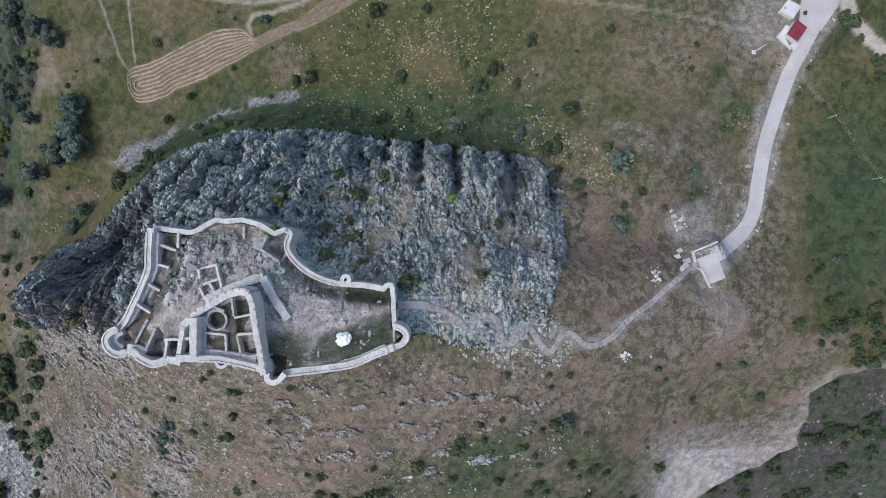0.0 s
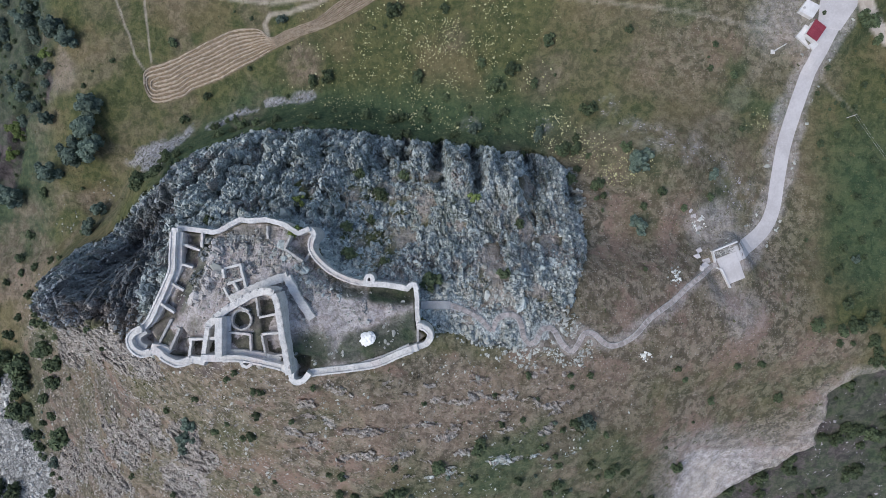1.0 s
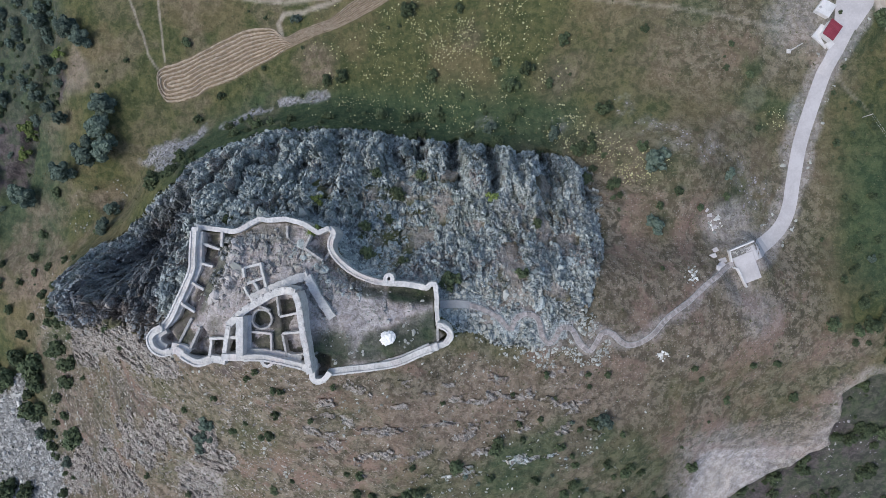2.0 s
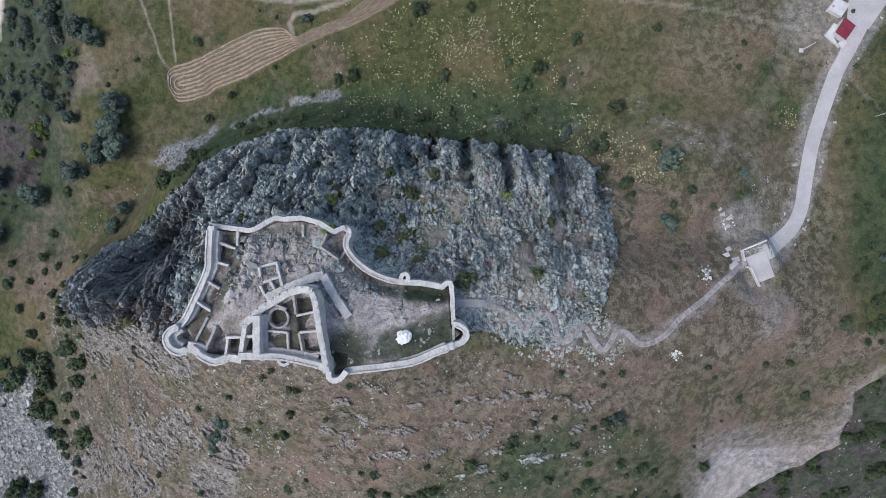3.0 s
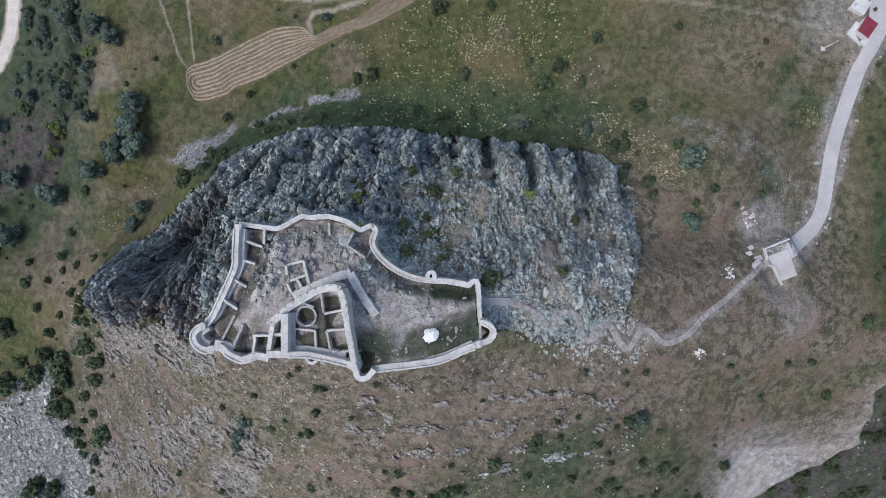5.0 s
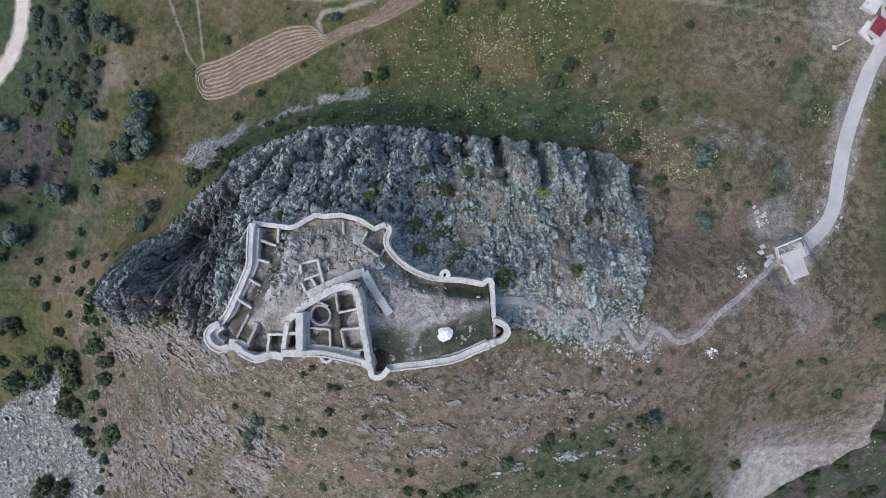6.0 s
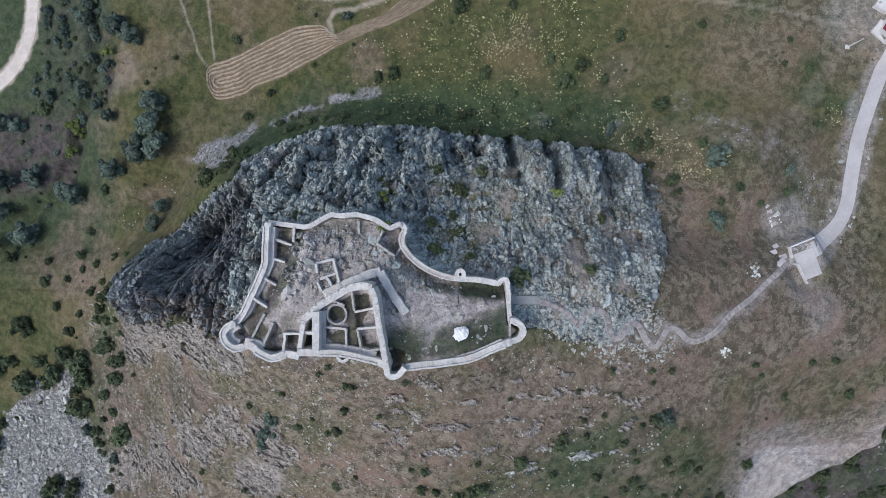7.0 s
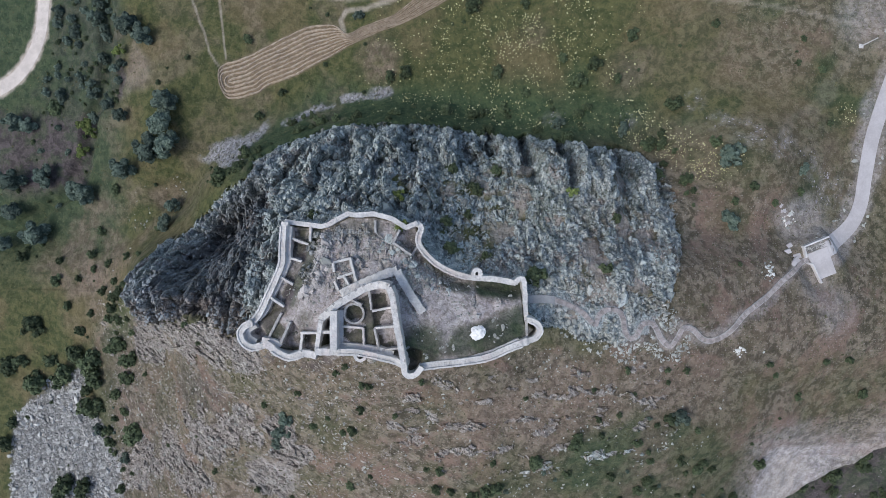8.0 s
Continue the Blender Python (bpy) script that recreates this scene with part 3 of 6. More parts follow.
BOULDER = plain("pale_boulder", (0.27, 0.272, 0.268), (0.52, 0.52, 0.50), 0.8, 0.9, 0.6, 0.1, 0.3)
WIRE = plain("grey_wire", (0.42, 0.42, 0.43), (0.55, 0.55, 0.56), 3.0, 0.5, 0.05, 0.002)
WHITE_ROCK = plain("white_limestone", (0.80, 0.80, 0.79), (0.90, 0.90, 0.88), 1.0, 0.85, 0.5, 0.08)
BARK = plain("bark", (0.07, 0.055, 0.04), (0.14, 0.11, 0.08), 4.0, 0.95, 0.6, 0.03)
STRAW = plain("straw_swath", (0.33, 0.265, 0.20), (0.50, 0.43, 0.345), 1.5, 0.95, 0.6, 0.08)
LEAF_DARK = island("dark_leaves", (0.043, 0.064, 0.036), (0.102, 0.132, 0.070))
LEAF_GREY = island("grey_green_leaves", (0.055, 0.086, 0.072), (0.150, 0.195, 0.155))
LEAF_BRIGHT = island("bright_leaves", (0.085, 0.13, 0.035), (0.21, 0.255, 0.09))
BLADES = island("grass_blades", (0.060, 0.075, 0.034), (0.165, 0.155, 0.085))
PETALS = island("pale_flowers", (0.42, 0.41, 0.20), (0.66, 0.64, 0.41))


# ---- building helpers ----
def mesh(name, verts, faces, material, smooth_shade=False):
    m = bpy.data.meshes.new(name)
    m.from_pydata(verts, [], faces)
    m.materials.append(material)
    if smooth_shade:
        m.polygons.foreach_set("use_smooth", [True] * len(m.polygons))
    m.update()
    return m


def part(name, data, parent, label=""):
    ob = new(name, data)
    ob.parent = parent
    return tagged(ob, label)


def thing(name, x, y, z, label, category, group="", kind=""):
    ob = new(name)
    ob.location = (x, y, z)
    return tagged(ob, label, category, group, kind)


def resample(points, step):
    """Points at even steps along a smooth line through the given ones."""
    p = [Vector(q) for q in points]
    out = []
    for i in range(len(p) - 1):
        a, b, c, d = p[max(i - 1, 0)], p[i], p[i + 1], p[min(i + 2, len(p) - 1)]
        n = max(1, round((c - b).length / step))
        for k in range(n):
            t = k / n
            out.append(0.5 * (2 * b + (c - a) * t + (2 * a - 5 * b + 4 * c - d) * t * t + (3 * b - a - 3 * c + d) * t ** 3))
    return out + [p[-1]]


def straight(points, step):
    p = [Vector(q) for q in points]
    out = []
    for b, c in zip(p, p[1:]):
        n = max(1, round((c - b).length / step))
        out += [b.lerp(c, k / n) for k in range(n)]
    return out + [p[-1]]


def sides(points):
    """Unit normals to the left along a plan line, mitred."""
    out = []
    for i, p in enumerate(points):
        a, b = points[max(i - 1, 0)], points[min(i + 1, len(points) - 1)]
        d = Vector((b.x - a.x, b.y - a.y))
        d = d.normalized() if d.length > 1e-6 else Vector((1, 0))
        out.append(Vector((-d.y, d.x)))
    return out


def masonry(name, points, thick, deep, material, curved=True, step=0.45, ragged=0.10, seed=1, batter=1.06, outer=None):
    """A wall along (x, y, top height) with uneven faces and a worn top; deep: how far it goes down."""
    line = resample(points, step) if curved else straight(points, step)
    nrm = sides(line)
    rnd = random.Random(seed)
    verts, faces, worn = [], [], 0.0
    for p, s in zip(line, nrm):
        worn = 0.45 * worn + rnd.uniform(-ragged, ragged) * 0.6
        ja, jb = rnd.uniform(-ragged, ragged) * 0.5, rnd.uniform(-ragged, ragged) * 0.5
        a, b = s * (thick / 2 + ja), -s * (thick / 2 + jb)
        chip = 0.08
        for side, z in ((a * batter, p.z - deep), (a, p.z - 0.25 + worn), (a * (1 - chip), p.z + worn), (b * (1 - chip), p.z + worn + rnd.uniform(-0.04, 0.04)),
                        (b, p.z - 0.25 + worn), (b * (outer or batter), p.z - deep)):
            verts.append((p.x + side.x, p.y + side.y, z))
    for i in range(len(line) - 1):
        for k in range(6):
            a, b = i * 6 + k, i * 6 + (k + 1) % 6
            faces.append((b, a, a + 6, b + 6))
    faces.append(tuple(range(6)))
    last = (len(line) - 1) * 6
    faces.append(tuple(last + 5 - k for k in range(6)))
    return mesh(name, verts, faces, material)


def ribbon(name, points, width, material, lift, thick=0.15, across=4, curved=True, step=1.0, level=False):
    """A slab laid on the ground along a plan line."""
    line = resample([(x, y, 0) for x, y in points], step) if curved else straight([(x, y, 0) for x, y in points], step)
    nrm = sides(line)
    xs, ys = [], []
    for p, s in zip(line, nrm):
        for k in range(across + 1):
            f = (k / across - 0.5) * width
            xs.append(p.x + s.x * f), ys.append(p.y + s.y * f)
    zs = heights(np.array(xs), np.array(ys)).reshape(len(line), across + 1)
    if level:
        zs[:] = zs.max(axis=1, keepdims=True)
    zs = zs + lift
    verts, faces, row = [], [], across + 3
    for i in range(len(line)):
        k0 = i * (across + 1)
        verts.append((xs[k0], ys[k0], zs[i][0] - thick - lift))
        verts += [(xs[k0 + k], ys[k0 + k], zs[i][k]) for k in range(across + 1)]
        verts.append((xs[k0 + across], ys[k0 + across], zs[i][across] - thick - lift))
    for i in range(len(line) - 1):
        for k in range(row - 1):
            a = i * row + k
            faces.append((a + 1, a, a + row, a + row + 1))
    return mesh(name, verts, faces, material)


def slab_box(name, corners, z0, z1, material, bevel=0.04):
    """A prism over a plan polygon with a chamfered upper edge."""
    cx, cy = sum(c[0] for c in corners) / len(corners), sum(c[1] for c in corners) / len(corners)
    n = len(corners)
    f = 1 - bevel / 1.5
    verts = [(x, y, z0) for x, y in corners] + [(x, y, z1 - bevel) for x, y in corners]
    verts += [(cx + (x - cx) * f, cy + (y - cy) * f, z1) for x, y in corners]
    faces = [tuple(range(n - 1, -1, -1)), tuple(range(2 * n, 3 * n))]
    for k in range(n):
        j = (k + 1) % n
        faces += [(k, j, n + j, n + k), (n + k, n + j, 2 * n + j, 2 * n + k)]
    area = sum(corners[k][0] * corners[(k + 1) % n][1] - corners[(k + 1) % n][0] * corners[k][1] for k in range(n))
    if area < 0:
        faces = [q[::-1] for q in faces]
    return mesh(name, verts, faces, material)


# ---- ground ----
def axis(lo, hi, fine_lo, fine_hi, fine, coarse):
    a = list(np.arange(lo, fine_lo, coarse)) + list(np.arange(fine_lo, fine_hi, fine)) + list(np.arange(fine_hi, hi, coarse))
    step, right = coarse, [hi]
    while right[-1] < 3200:
        step *= 1.25
        right.append(right[-1] + step)
    step, left = coarse, [lo - coarse]
    while left[-1] > -3200:
        step *= 1.25
        left.append(left[-1] - step)
    return np.array(left[::-1] + a + right)


GX = axis(-168, 116, -98, 28, 0.2, 0.6)
GY = axis(-88, 78, -54, 28, 0.22, 0.6)


def washed(x, y):
    """Where gravel lies: a wide fan in the west, thinning to patches eastward."""
    wx, wy = x + fbm(x / 4, y / 4, 149, 3), y + fbm(x / 4, y / 4, 150, 3)
    fan = smooth(-0.8, 1.2, off_area(wx, wy, WASH) + 1.6 * fbm(x / 3, y / 3, 153, 3))
    line = smooth(1.3, 0.5, off_line(wx, wy, [(-66, 29), (-58.6, 29.2), (-53.6, 32.3), (-45, 35), (-38.2, 35.8), (-33, 36.9)])) * smooth(-0.1, 0.05, fbm(x / 6, y / 6, 151, 3))
    return np.maximum(fan, np.maximum(line, 0.9 * smooth(2.6, 1.4, np.hypot((wx + 37) * 0.7, (wy - 35.8) * 1.4))))


def build_ground():
    x, y = np.meshgrid(GX, GY)
    x, y = x.ravel(), y.ravel()
    z, rock = shape(x, y)
    nx, ny = len(GX), len(GY)
    i = np.arange(ny - 1)[:, None] * nx + np.arange(nx - 1)[None, :]
    i = i.ravel()
    quads = np.stack([i, i + 1, i + nx + 1, i + nx], 1).astype(np.int32)
    m = bpy.data.meshes.new("ground")
    m.vertices.add(len(x))
    m.vertices.foreach_set("co", np.stack([x, y, z], 1).astype(np.float32).ravel())
    m.loops.add(quads.size)
    m.loops.foreach_set("vertex_index", quads.ravel())
    m.polygons.add(len(quads))
    m.polygons.foreach_set("loop_start", np.arange(len(quads), dtype=np.int32) * 4)
    m.update(calc_edges=True)
    m.polygons.foreach_set("use_smooth", rock[quads[:, 0]] < 0.25)
    m.materials.append(GROUND)
    wx = x + 3 * fbm(x / 9, y / 9, 101, 4)
    wy = y + 3 * fbm(x / 9, y / 9, 113, 4)
    yard = off_area(x, y, CASTLE)
    patch = fbm(x / 22, y / 22, 131, 4)
    # where each cover lies
    dry = smooth(-12, 8, wx) * smooth(32, 8, wy) * smooth(82, 62, wx)
    dry = np.maximum(dry, smooth(-15, -20, wy) * smooth(94, 80, wx) * smooth(-117, -108, wx))
    dry = np.maximum(dry, 0.6 * smooth(30, 50, wx) * smooth(28, 40, wy) * smooth(85, 74, wx))
    bare_east = smooth(16, 24, wx) * smooth(66, 50, wx) * smooth(-30, -22, wy) * smooth(8, -4, wy)
    dry = dry * np.maximum(0.55 + 0.45 * smooth(-0.2, 0.1, patch + 0.08), bare_east)
    for px, py, pr in EARTH:
        dry = np.maximum(dry, 0.9 * smooth(pr * 1.5, pr * 0.8, np.hypot(x - px, y - py)))
    dry = dry * (1 - (0.85 - 0.45 * smooth(-14, 2, wx)) * smooth(-1, 1.5, off_area(wx, wy, CRAG)))
    for px, py, pr in ((-113, -8, 7), (-106, 8, 6)):
        dry = np.maximum(dry, 0.85 * smooth(pr, pr * 0.3, np.hypot(wx - px, wy - py)))
    lush = smooth(12, 3, off_line(wx, wy, [(-66, 22), (-50, 31), (-30, 30), (-5, 29), (15, 26)])) * 0.9
    lush = np.maximum(lush, smooth(-100, -110, wx) * smooth(-14, 6, wy) * 0.9)
    lush = np.maximum(lush, smooth(70, 84, wx) * smooth(36, 15, wy) * smooth(-16, -4, wy) * 0.8)
    lush = np.maximum(lush, smooth(-5, 5, off_area(wx, wy, GREEN_FOOT)) * (0.5 + 0.35 * smooth(-0.15, 0.15, patch)))
    lush = np.maximum(lush, smooth(-3, 3, off_area(wx, wy, DARK_GULLY)))
    lush = np.maximum(lush, 0.5 * smooth(8, 2, np.hypot(wx + 40.5, wy + 35.5)))
    lush = np.maximum(lush, 0.6 * smooth(6, 2, off_line(wx, wy, [(-103, -20), (-108, -30), (-111, -42), (-111, -60)])))
    for px, py, pr in TURF:
        lush = np.maximum(lush, 0.35 * smooth(pr * 1.3, pr * 0.4, np.hypot(x - px, y - py)) * smooth(-0.2, 0.1, fbm(x / 4, y / 4, 143, 3)))
    patches = np.max([smooth(pr * 1.3, pr * 0.4, np.hypot(wx - px, wy - py)) for px, py, pr in EARTH], axis=0)
    lush = lush * (1 - 0.9 * patches)
    for px, py, pr in ((35, 4.6, 5.5), (36, 18, 5.5), (53, 14, 4.5), (30, 25, 4), (24, 22, 5), (40, 11.5, 3.5), (8, 36, 5), (18, 37, 4)):
        lush = np.maximum(lush, 0.65 * smooth(pr * 1.2, pr * 0.3, np.hypot(wx - px, wy - py)))
    bank = smooth(-116, -108, wx) * smooth(-30, -42, wx) * smooth(-22, -16, wy) * smooth(-1, -3, off_area(wx, wy, CRAG))
    near_hill = fbm(x / 13, y / 13, 137, 4)
    earth = 0.9 * smooth(-3, 4, off_area(wx, wy, RED_BAND)) + 0.65 * smooth(-4, 4, off_area(wx, wy, WEST_BANK)) * smooth(-0.25, 0.05, near_hill)
    earth = np.maximum(earth, np.maximum(0.6 * smooth(-2, 1, off_area(wx, wy, SCARP)), 0.4 * patches))
    for px, py, pr, k in ((-37.5, 43.5, 7, 0.8), (-85, 47, 5, 0.35), (30, 20, 13, 0.5), (20, 38, 10, 0.5), (40, 40, 13, 0.5), (-2, 47, 5, 0.4), (-60, 44, 4, 0.3), (52, 24, 11, 0.5), (-88, 60, 8, 0.3), (-90, 48, 9, 0.3), (-80, 30, 8, 0.35), (-84, 22, 6, 0.45)):
        earth = np.maximum(earth, k * smooth(pr, pr * 0.2, np.hypot(wx - px, wy - py)))
    earth = np.maximum(earth, 0.6 * smooth(0.05, 0.25, near_hill) * dry)
    lush = np.maximum(lush, 0.5 * smooth(-0.08, -0.25, near_hill) * smooth(20, 40, wx) * smooth(2, 14, wy))
    earth = np.maximum(earth, 0.35 * bare_east)
    earth = np.maximum(earth, 0.28 * smooth(14, 32, wx) * smooth(80, 66, wx) * smooth(4, 14, wy) * smooth(-0.3, 0.1, near_hill))
    purple_and_shade = np.maximum(smooth(-4, 3, off_area(wx, wy, PURPLE_FLAT)), 0.45 * smooth(-4, 3, off_area(wx, wy, DARK_GULLY)))
    purple_and_shade = np.maximum(purple_and_shade, 0.9 * smooth(1.6, 0.7, off_line(wx, wy, [(-106, 48), (-104.5, 43), (-105.5, 37.5)])))
    purple_and_shade = np.maximum(purple_and_shade, 0.12 * smooth(-98, -112, wx) * smooth(-20, -4, wy))
    purple_and_shade = np.maximum(purple_and_shade, 0.6 * smooth(1.3, 0.3, np.hypot((wx + 75) / 13, (wy + 31.0) / 7)))
    earth = np.maximum(earth, 0.4 * smooth(-0.05, 0.2, near_hill) * bank)
    bedding = smooth(-115, -104, wx) * smooth(12, -34, wx) * smooth(-9, -13, wy) * (0.35 + 0.65 * smooth(-0.15, 0.15, fbm(x / 8, y / 8, 147, 3)))
    bedding = np.maximum(bedding, 0.65 * smooth(-34, -28, wx) * smooth(34, 10, wx) * smooth(-18, -22, wy) * smooth(-42, -34, wy))
    moss = smooth(-56, -30, wx) * smooth(30, 10, wx) * smooth(-4, 6, wy) * (0.4 + 0.8 * smooth(-0.2, 0.15, fbm(x / 9, y / 9, 139, 3)))
    bedding = np.where(yard > 0, 0.2, bedding)
    purple_and_shade = np.maximum(purple_and_shade, 0.35 * smooth(-78, -92, wx) * smooth(-114, -106, wx) * smooth(-20, -26, wy))
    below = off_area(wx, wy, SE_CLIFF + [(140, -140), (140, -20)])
    purple_and_shade = np.maximum(purple_and_shade, smooth(0, 2, below) * (0.6 + 0.4 * smooth(0.15, -0.1, patch)))
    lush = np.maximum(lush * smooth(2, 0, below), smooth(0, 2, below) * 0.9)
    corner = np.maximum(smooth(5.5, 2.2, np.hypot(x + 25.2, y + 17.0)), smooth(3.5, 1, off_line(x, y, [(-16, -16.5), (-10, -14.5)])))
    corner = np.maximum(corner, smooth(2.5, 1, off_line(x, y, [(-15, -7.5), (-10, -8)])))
    # green strip inside the north wall, with its ditch's shade added in the colour
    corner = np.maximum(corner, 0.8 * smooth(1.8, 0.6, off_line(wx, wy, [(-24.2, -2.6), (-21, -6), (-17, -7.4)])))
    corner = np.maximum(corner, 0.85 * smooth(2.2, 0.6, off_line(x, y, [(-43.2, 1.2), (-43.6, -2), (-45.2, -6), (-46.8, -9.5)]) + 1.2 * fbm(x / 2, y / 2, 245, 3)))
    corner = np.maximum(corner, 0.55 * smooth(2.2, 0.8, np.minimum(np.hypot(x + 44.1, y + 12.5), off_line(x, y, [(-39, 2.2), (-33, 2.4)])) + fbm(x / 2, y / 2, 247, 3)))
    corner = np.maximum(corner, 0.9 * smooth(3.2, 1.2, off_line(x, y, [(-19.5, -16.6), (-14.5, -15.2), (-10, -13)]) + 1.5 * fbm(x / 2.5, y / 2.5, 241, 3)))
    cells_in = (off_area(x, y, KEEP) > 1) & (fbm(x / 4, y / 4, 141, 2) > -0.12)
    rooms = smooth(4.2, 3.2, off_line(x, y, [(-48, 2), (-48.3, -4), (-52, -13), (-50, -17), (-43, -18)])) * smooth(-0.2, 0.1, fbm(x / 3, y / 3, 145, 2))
    lush = np.where(yard > 0, np.maximum(np.maximum(corner, cells_in * 0.75), rooms * 0.75), lush)
    dry = np.where(yard > 0.5, 0.9, dry)
    # hollow and western nose of the crag: shade added through the purple cover
    purple_and_shade = np.maximum(purple_and_shade, np.maximum(smooth(-5, 1, off_area(wx, wy, SHADED_HOLLOW)), 0.2 * smooth(-55, -62, wx)) * smooth(-1, 1, off_area(wx, wy, CRAG)))
    purple_and_shade = np.maximum(np.where(yard > 0, 0, purple_and_shade), 0.75 * np.maximum(rooms, cells_in) + 0.5 * corner * (yard > 0))
    soil = smooth(0.5, 0.8, yard) * (1 - lush) * 0.95 * (1 - 0.8 * np.maximum(rooms, cells_in))
    soil = np.maximum(soil, smooth(4.4, 2.4, off_line(wx, wy, ROAD)) * 0.5)
    soil = np.maximum(soil, smooth(11, 4, np.hypot(wx - 68, wy - 48)) * 0.42)
    soil = np.maximum(soil, smooth(7, 2, off_line(wx, wy, [(54, -9), (57, -14)])) * 0.32)
    soil = np.maximum(soil, smooth(2.2, 0.8, off_line(wx, wy, STAIR)) * 0.4)
    soil = np.maximum(soil, smooth(9, 3, np.hypot(wx - 52, (wy - 5) * 1.2)) * 0.55)
    rim = off_area(wx, wy, SE_CLIFF + [(140, -140), (140, -20)])
    face = off_area(wx, wy, PALE_FACE)
    soil = np.maximum(soil, np.maximum(smooth(-1.5, 2.5, face), 0.4 * smooth(-9, 0, face)) * smooth(1.0, -0.5, rim) * smooth(-0.35, -0.05, patch) * (1 - 0.5 * smooth(64, 78, wx)))
    soil = np.maximum(soil, smooth(-4, -1, rim) * smooth(1.0, -0.5, rim) * 0.4)
    soil = np.maximum(soil, 0.12 * smooth(-2, 1, off_area(wx, wy, SCARP)))
    for px, py, pr in TURF:
        soil = np.maximum(soil, 0.45 * smooth(pr * 1.3, pr * 0.5, np.hypot(wx - px, wy - py)) * smooth(0.1, -0.15, fbm(x / 4, y / 4, 143, 3)))
    for px, py, pr in EARTH:
        soil = np.maximum(soil, 0.5 * smooth(pr * 1.3, pr * 0.5, np.hypot(wx - px, wy - py)))
    soil = np.maximum(soil, smooth(7, 2, np.hypot(wx + 57, wy + 48)) * 0.85)
    for px, py, pr in STONY:
        soil = np.maximum(soil, 0.26 * smooth(pr * 1.4, pr * 0.3, np.hypot(wx - px, wy - py)) * smooth(-0.2, 0.1, fbm(x / 2, y / 2, 251, 3)))
    gravel = washed(x, y)
    scree = smooth(-1, 1.5, off_area(wx, wy, SCREE))
    straw = smooth(-0.3, 0.5, off_area(x + 0.5 * fbm(x / 2, y / 2, 161, 2), y, FIELD))
    track = smooth(2.9, 1.9, off_line(x, y, DIRT) + 0.8 * fbm(x / 2.5, y / 2.5, 181, 3))
    track = np.maximum(track, smooth(1.8, 1.1, off_line(x, y, BRANCH) + 0.8 * fbm(x / 2.5, y / 2.5, 183, 3)))
    track = np.maximum(track, 0.45 * smooth(70, 58, wx) * smooth(1, 6, face) * smooth(0.8, -0.3, rim) * smooth(-43, -50, wy))
    for t in TRACKS:
        track = np.maximum(track, 0.42 * smooth(0.42, 0.12, off_line(x + 0.4 * fbm(x / 3, y / 3, 171, 2), y, t)))
    track = np.maximum(track, 0.5 * smooth(0.9, 0.3, np.minimum(off_line(x, y, LOOP), off_line(x, y, LOOP_UPPER))))
    track = np.maximum(track, 0.22 * smooth(0.6, 0.2, np.minimum(off_line(x, y, FOOTPATH), off_line(x, y, TRAIL) + 0.1)))
    track = np.maximum(track, 0.09 * smooth(1.6, 0.5, off_line(wx, wy, WHEELED)))
    lush = lush * smooth(1, -1, off_area(wx, wy, SHADED_HOLLOW))
    lush, dry = np.clip(lush, 0, 1), np.clip(dry * (1 - lush), 0, 1)
    for name, layers in (("cover", (rock, lush, dry, gravel)), ("cover_more", (straw, track, soil, scree)), ("cover_last", (bedding, np.clip(earth, 0, 1), purple_and_shade, moss))):
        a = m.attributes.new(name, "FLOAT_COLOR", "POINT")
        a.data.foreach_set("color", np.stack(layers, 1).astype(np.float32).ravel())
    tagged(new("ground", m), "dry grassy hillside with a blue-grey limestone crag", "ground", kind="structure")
    return z.reshape(ny, nx), rock.reshape(ny, nx)


def on_grid(values, x, y):
    """Values of the ground sheet's grid between its points."""
    x, y = np.asarray(x, float), np.asarray(y, float)
    i = np.clip(np.searchsorted(GX, x) - 1, 0, len(GX) - 2)
    j = np.clip(np.searchsorted(GY, y) - 1, 0, len(GY) - 2)
    u, v = (x - GX[i]) / (GX[i + 1] - GX[i]), (y - GY[j]) / (GY[j + 1] - GY[j])
    low = values[j, i] * (1 - u) + values[j, i + 1] * u
    return low * (1 - v) + (values[j + 1, i] * (1 - u) + values[j + 1, i + 1] * u) * v


LAND, ROCKY = build_ground()


def heights(x, y):
    return on_grid(LAND, x, y)


def ground_z(x, y):
    return float(heights(x, y))


# ---- roads ----
road = new("road", ribbon("road", ROAD, 3.15, CONCRETE, 0.10))
tagged(road, "pale concrete access road winding up the hillside", "road", kind="structure")
dirt = new("dirt_road", ribbon("dirt_road", DIRT, 3.6, plain("packed_chalk", (0.52, 0.47, 0.43), (0.66, 0.60, 0.555), 0.4, 0.95, 0.3, 0.05), 0.06))
tagged(dirt, "pale unpaved dirt road curving past the gully", "road", kind="structure")
apron = new("pavement", slab_box("pavement", [(74.2, 46.0), (78.9, 45.4), (82.4, 50.5), (83.5, 58), (76.5, 58), (74.6, 51.0)], 3.0, 7.14, CONCRETE))
tagged(apron, "pale concrete turning area beside the guard house", "pavement", kind="structure")


# ---- castle ----
castle = thing("castle_ruin", -30, -8, 30, "ruined hilltop castle ring of whitened stone curtain walls", "castle")


def rel(data, ox, oy, oz):
    data.transform(Matrix.Translation((-ox, -oy, -oz)))
    return data


def castle_part(name, points, thick, deep, material=LIME, curved=True, label="", seed=1, ragged=0.08, under=None):
    return part(name, rel(masonry(name, points, thick, deep, material, curved, 0.45, ragged, seed), -30, -8, 30), under or castle, label)


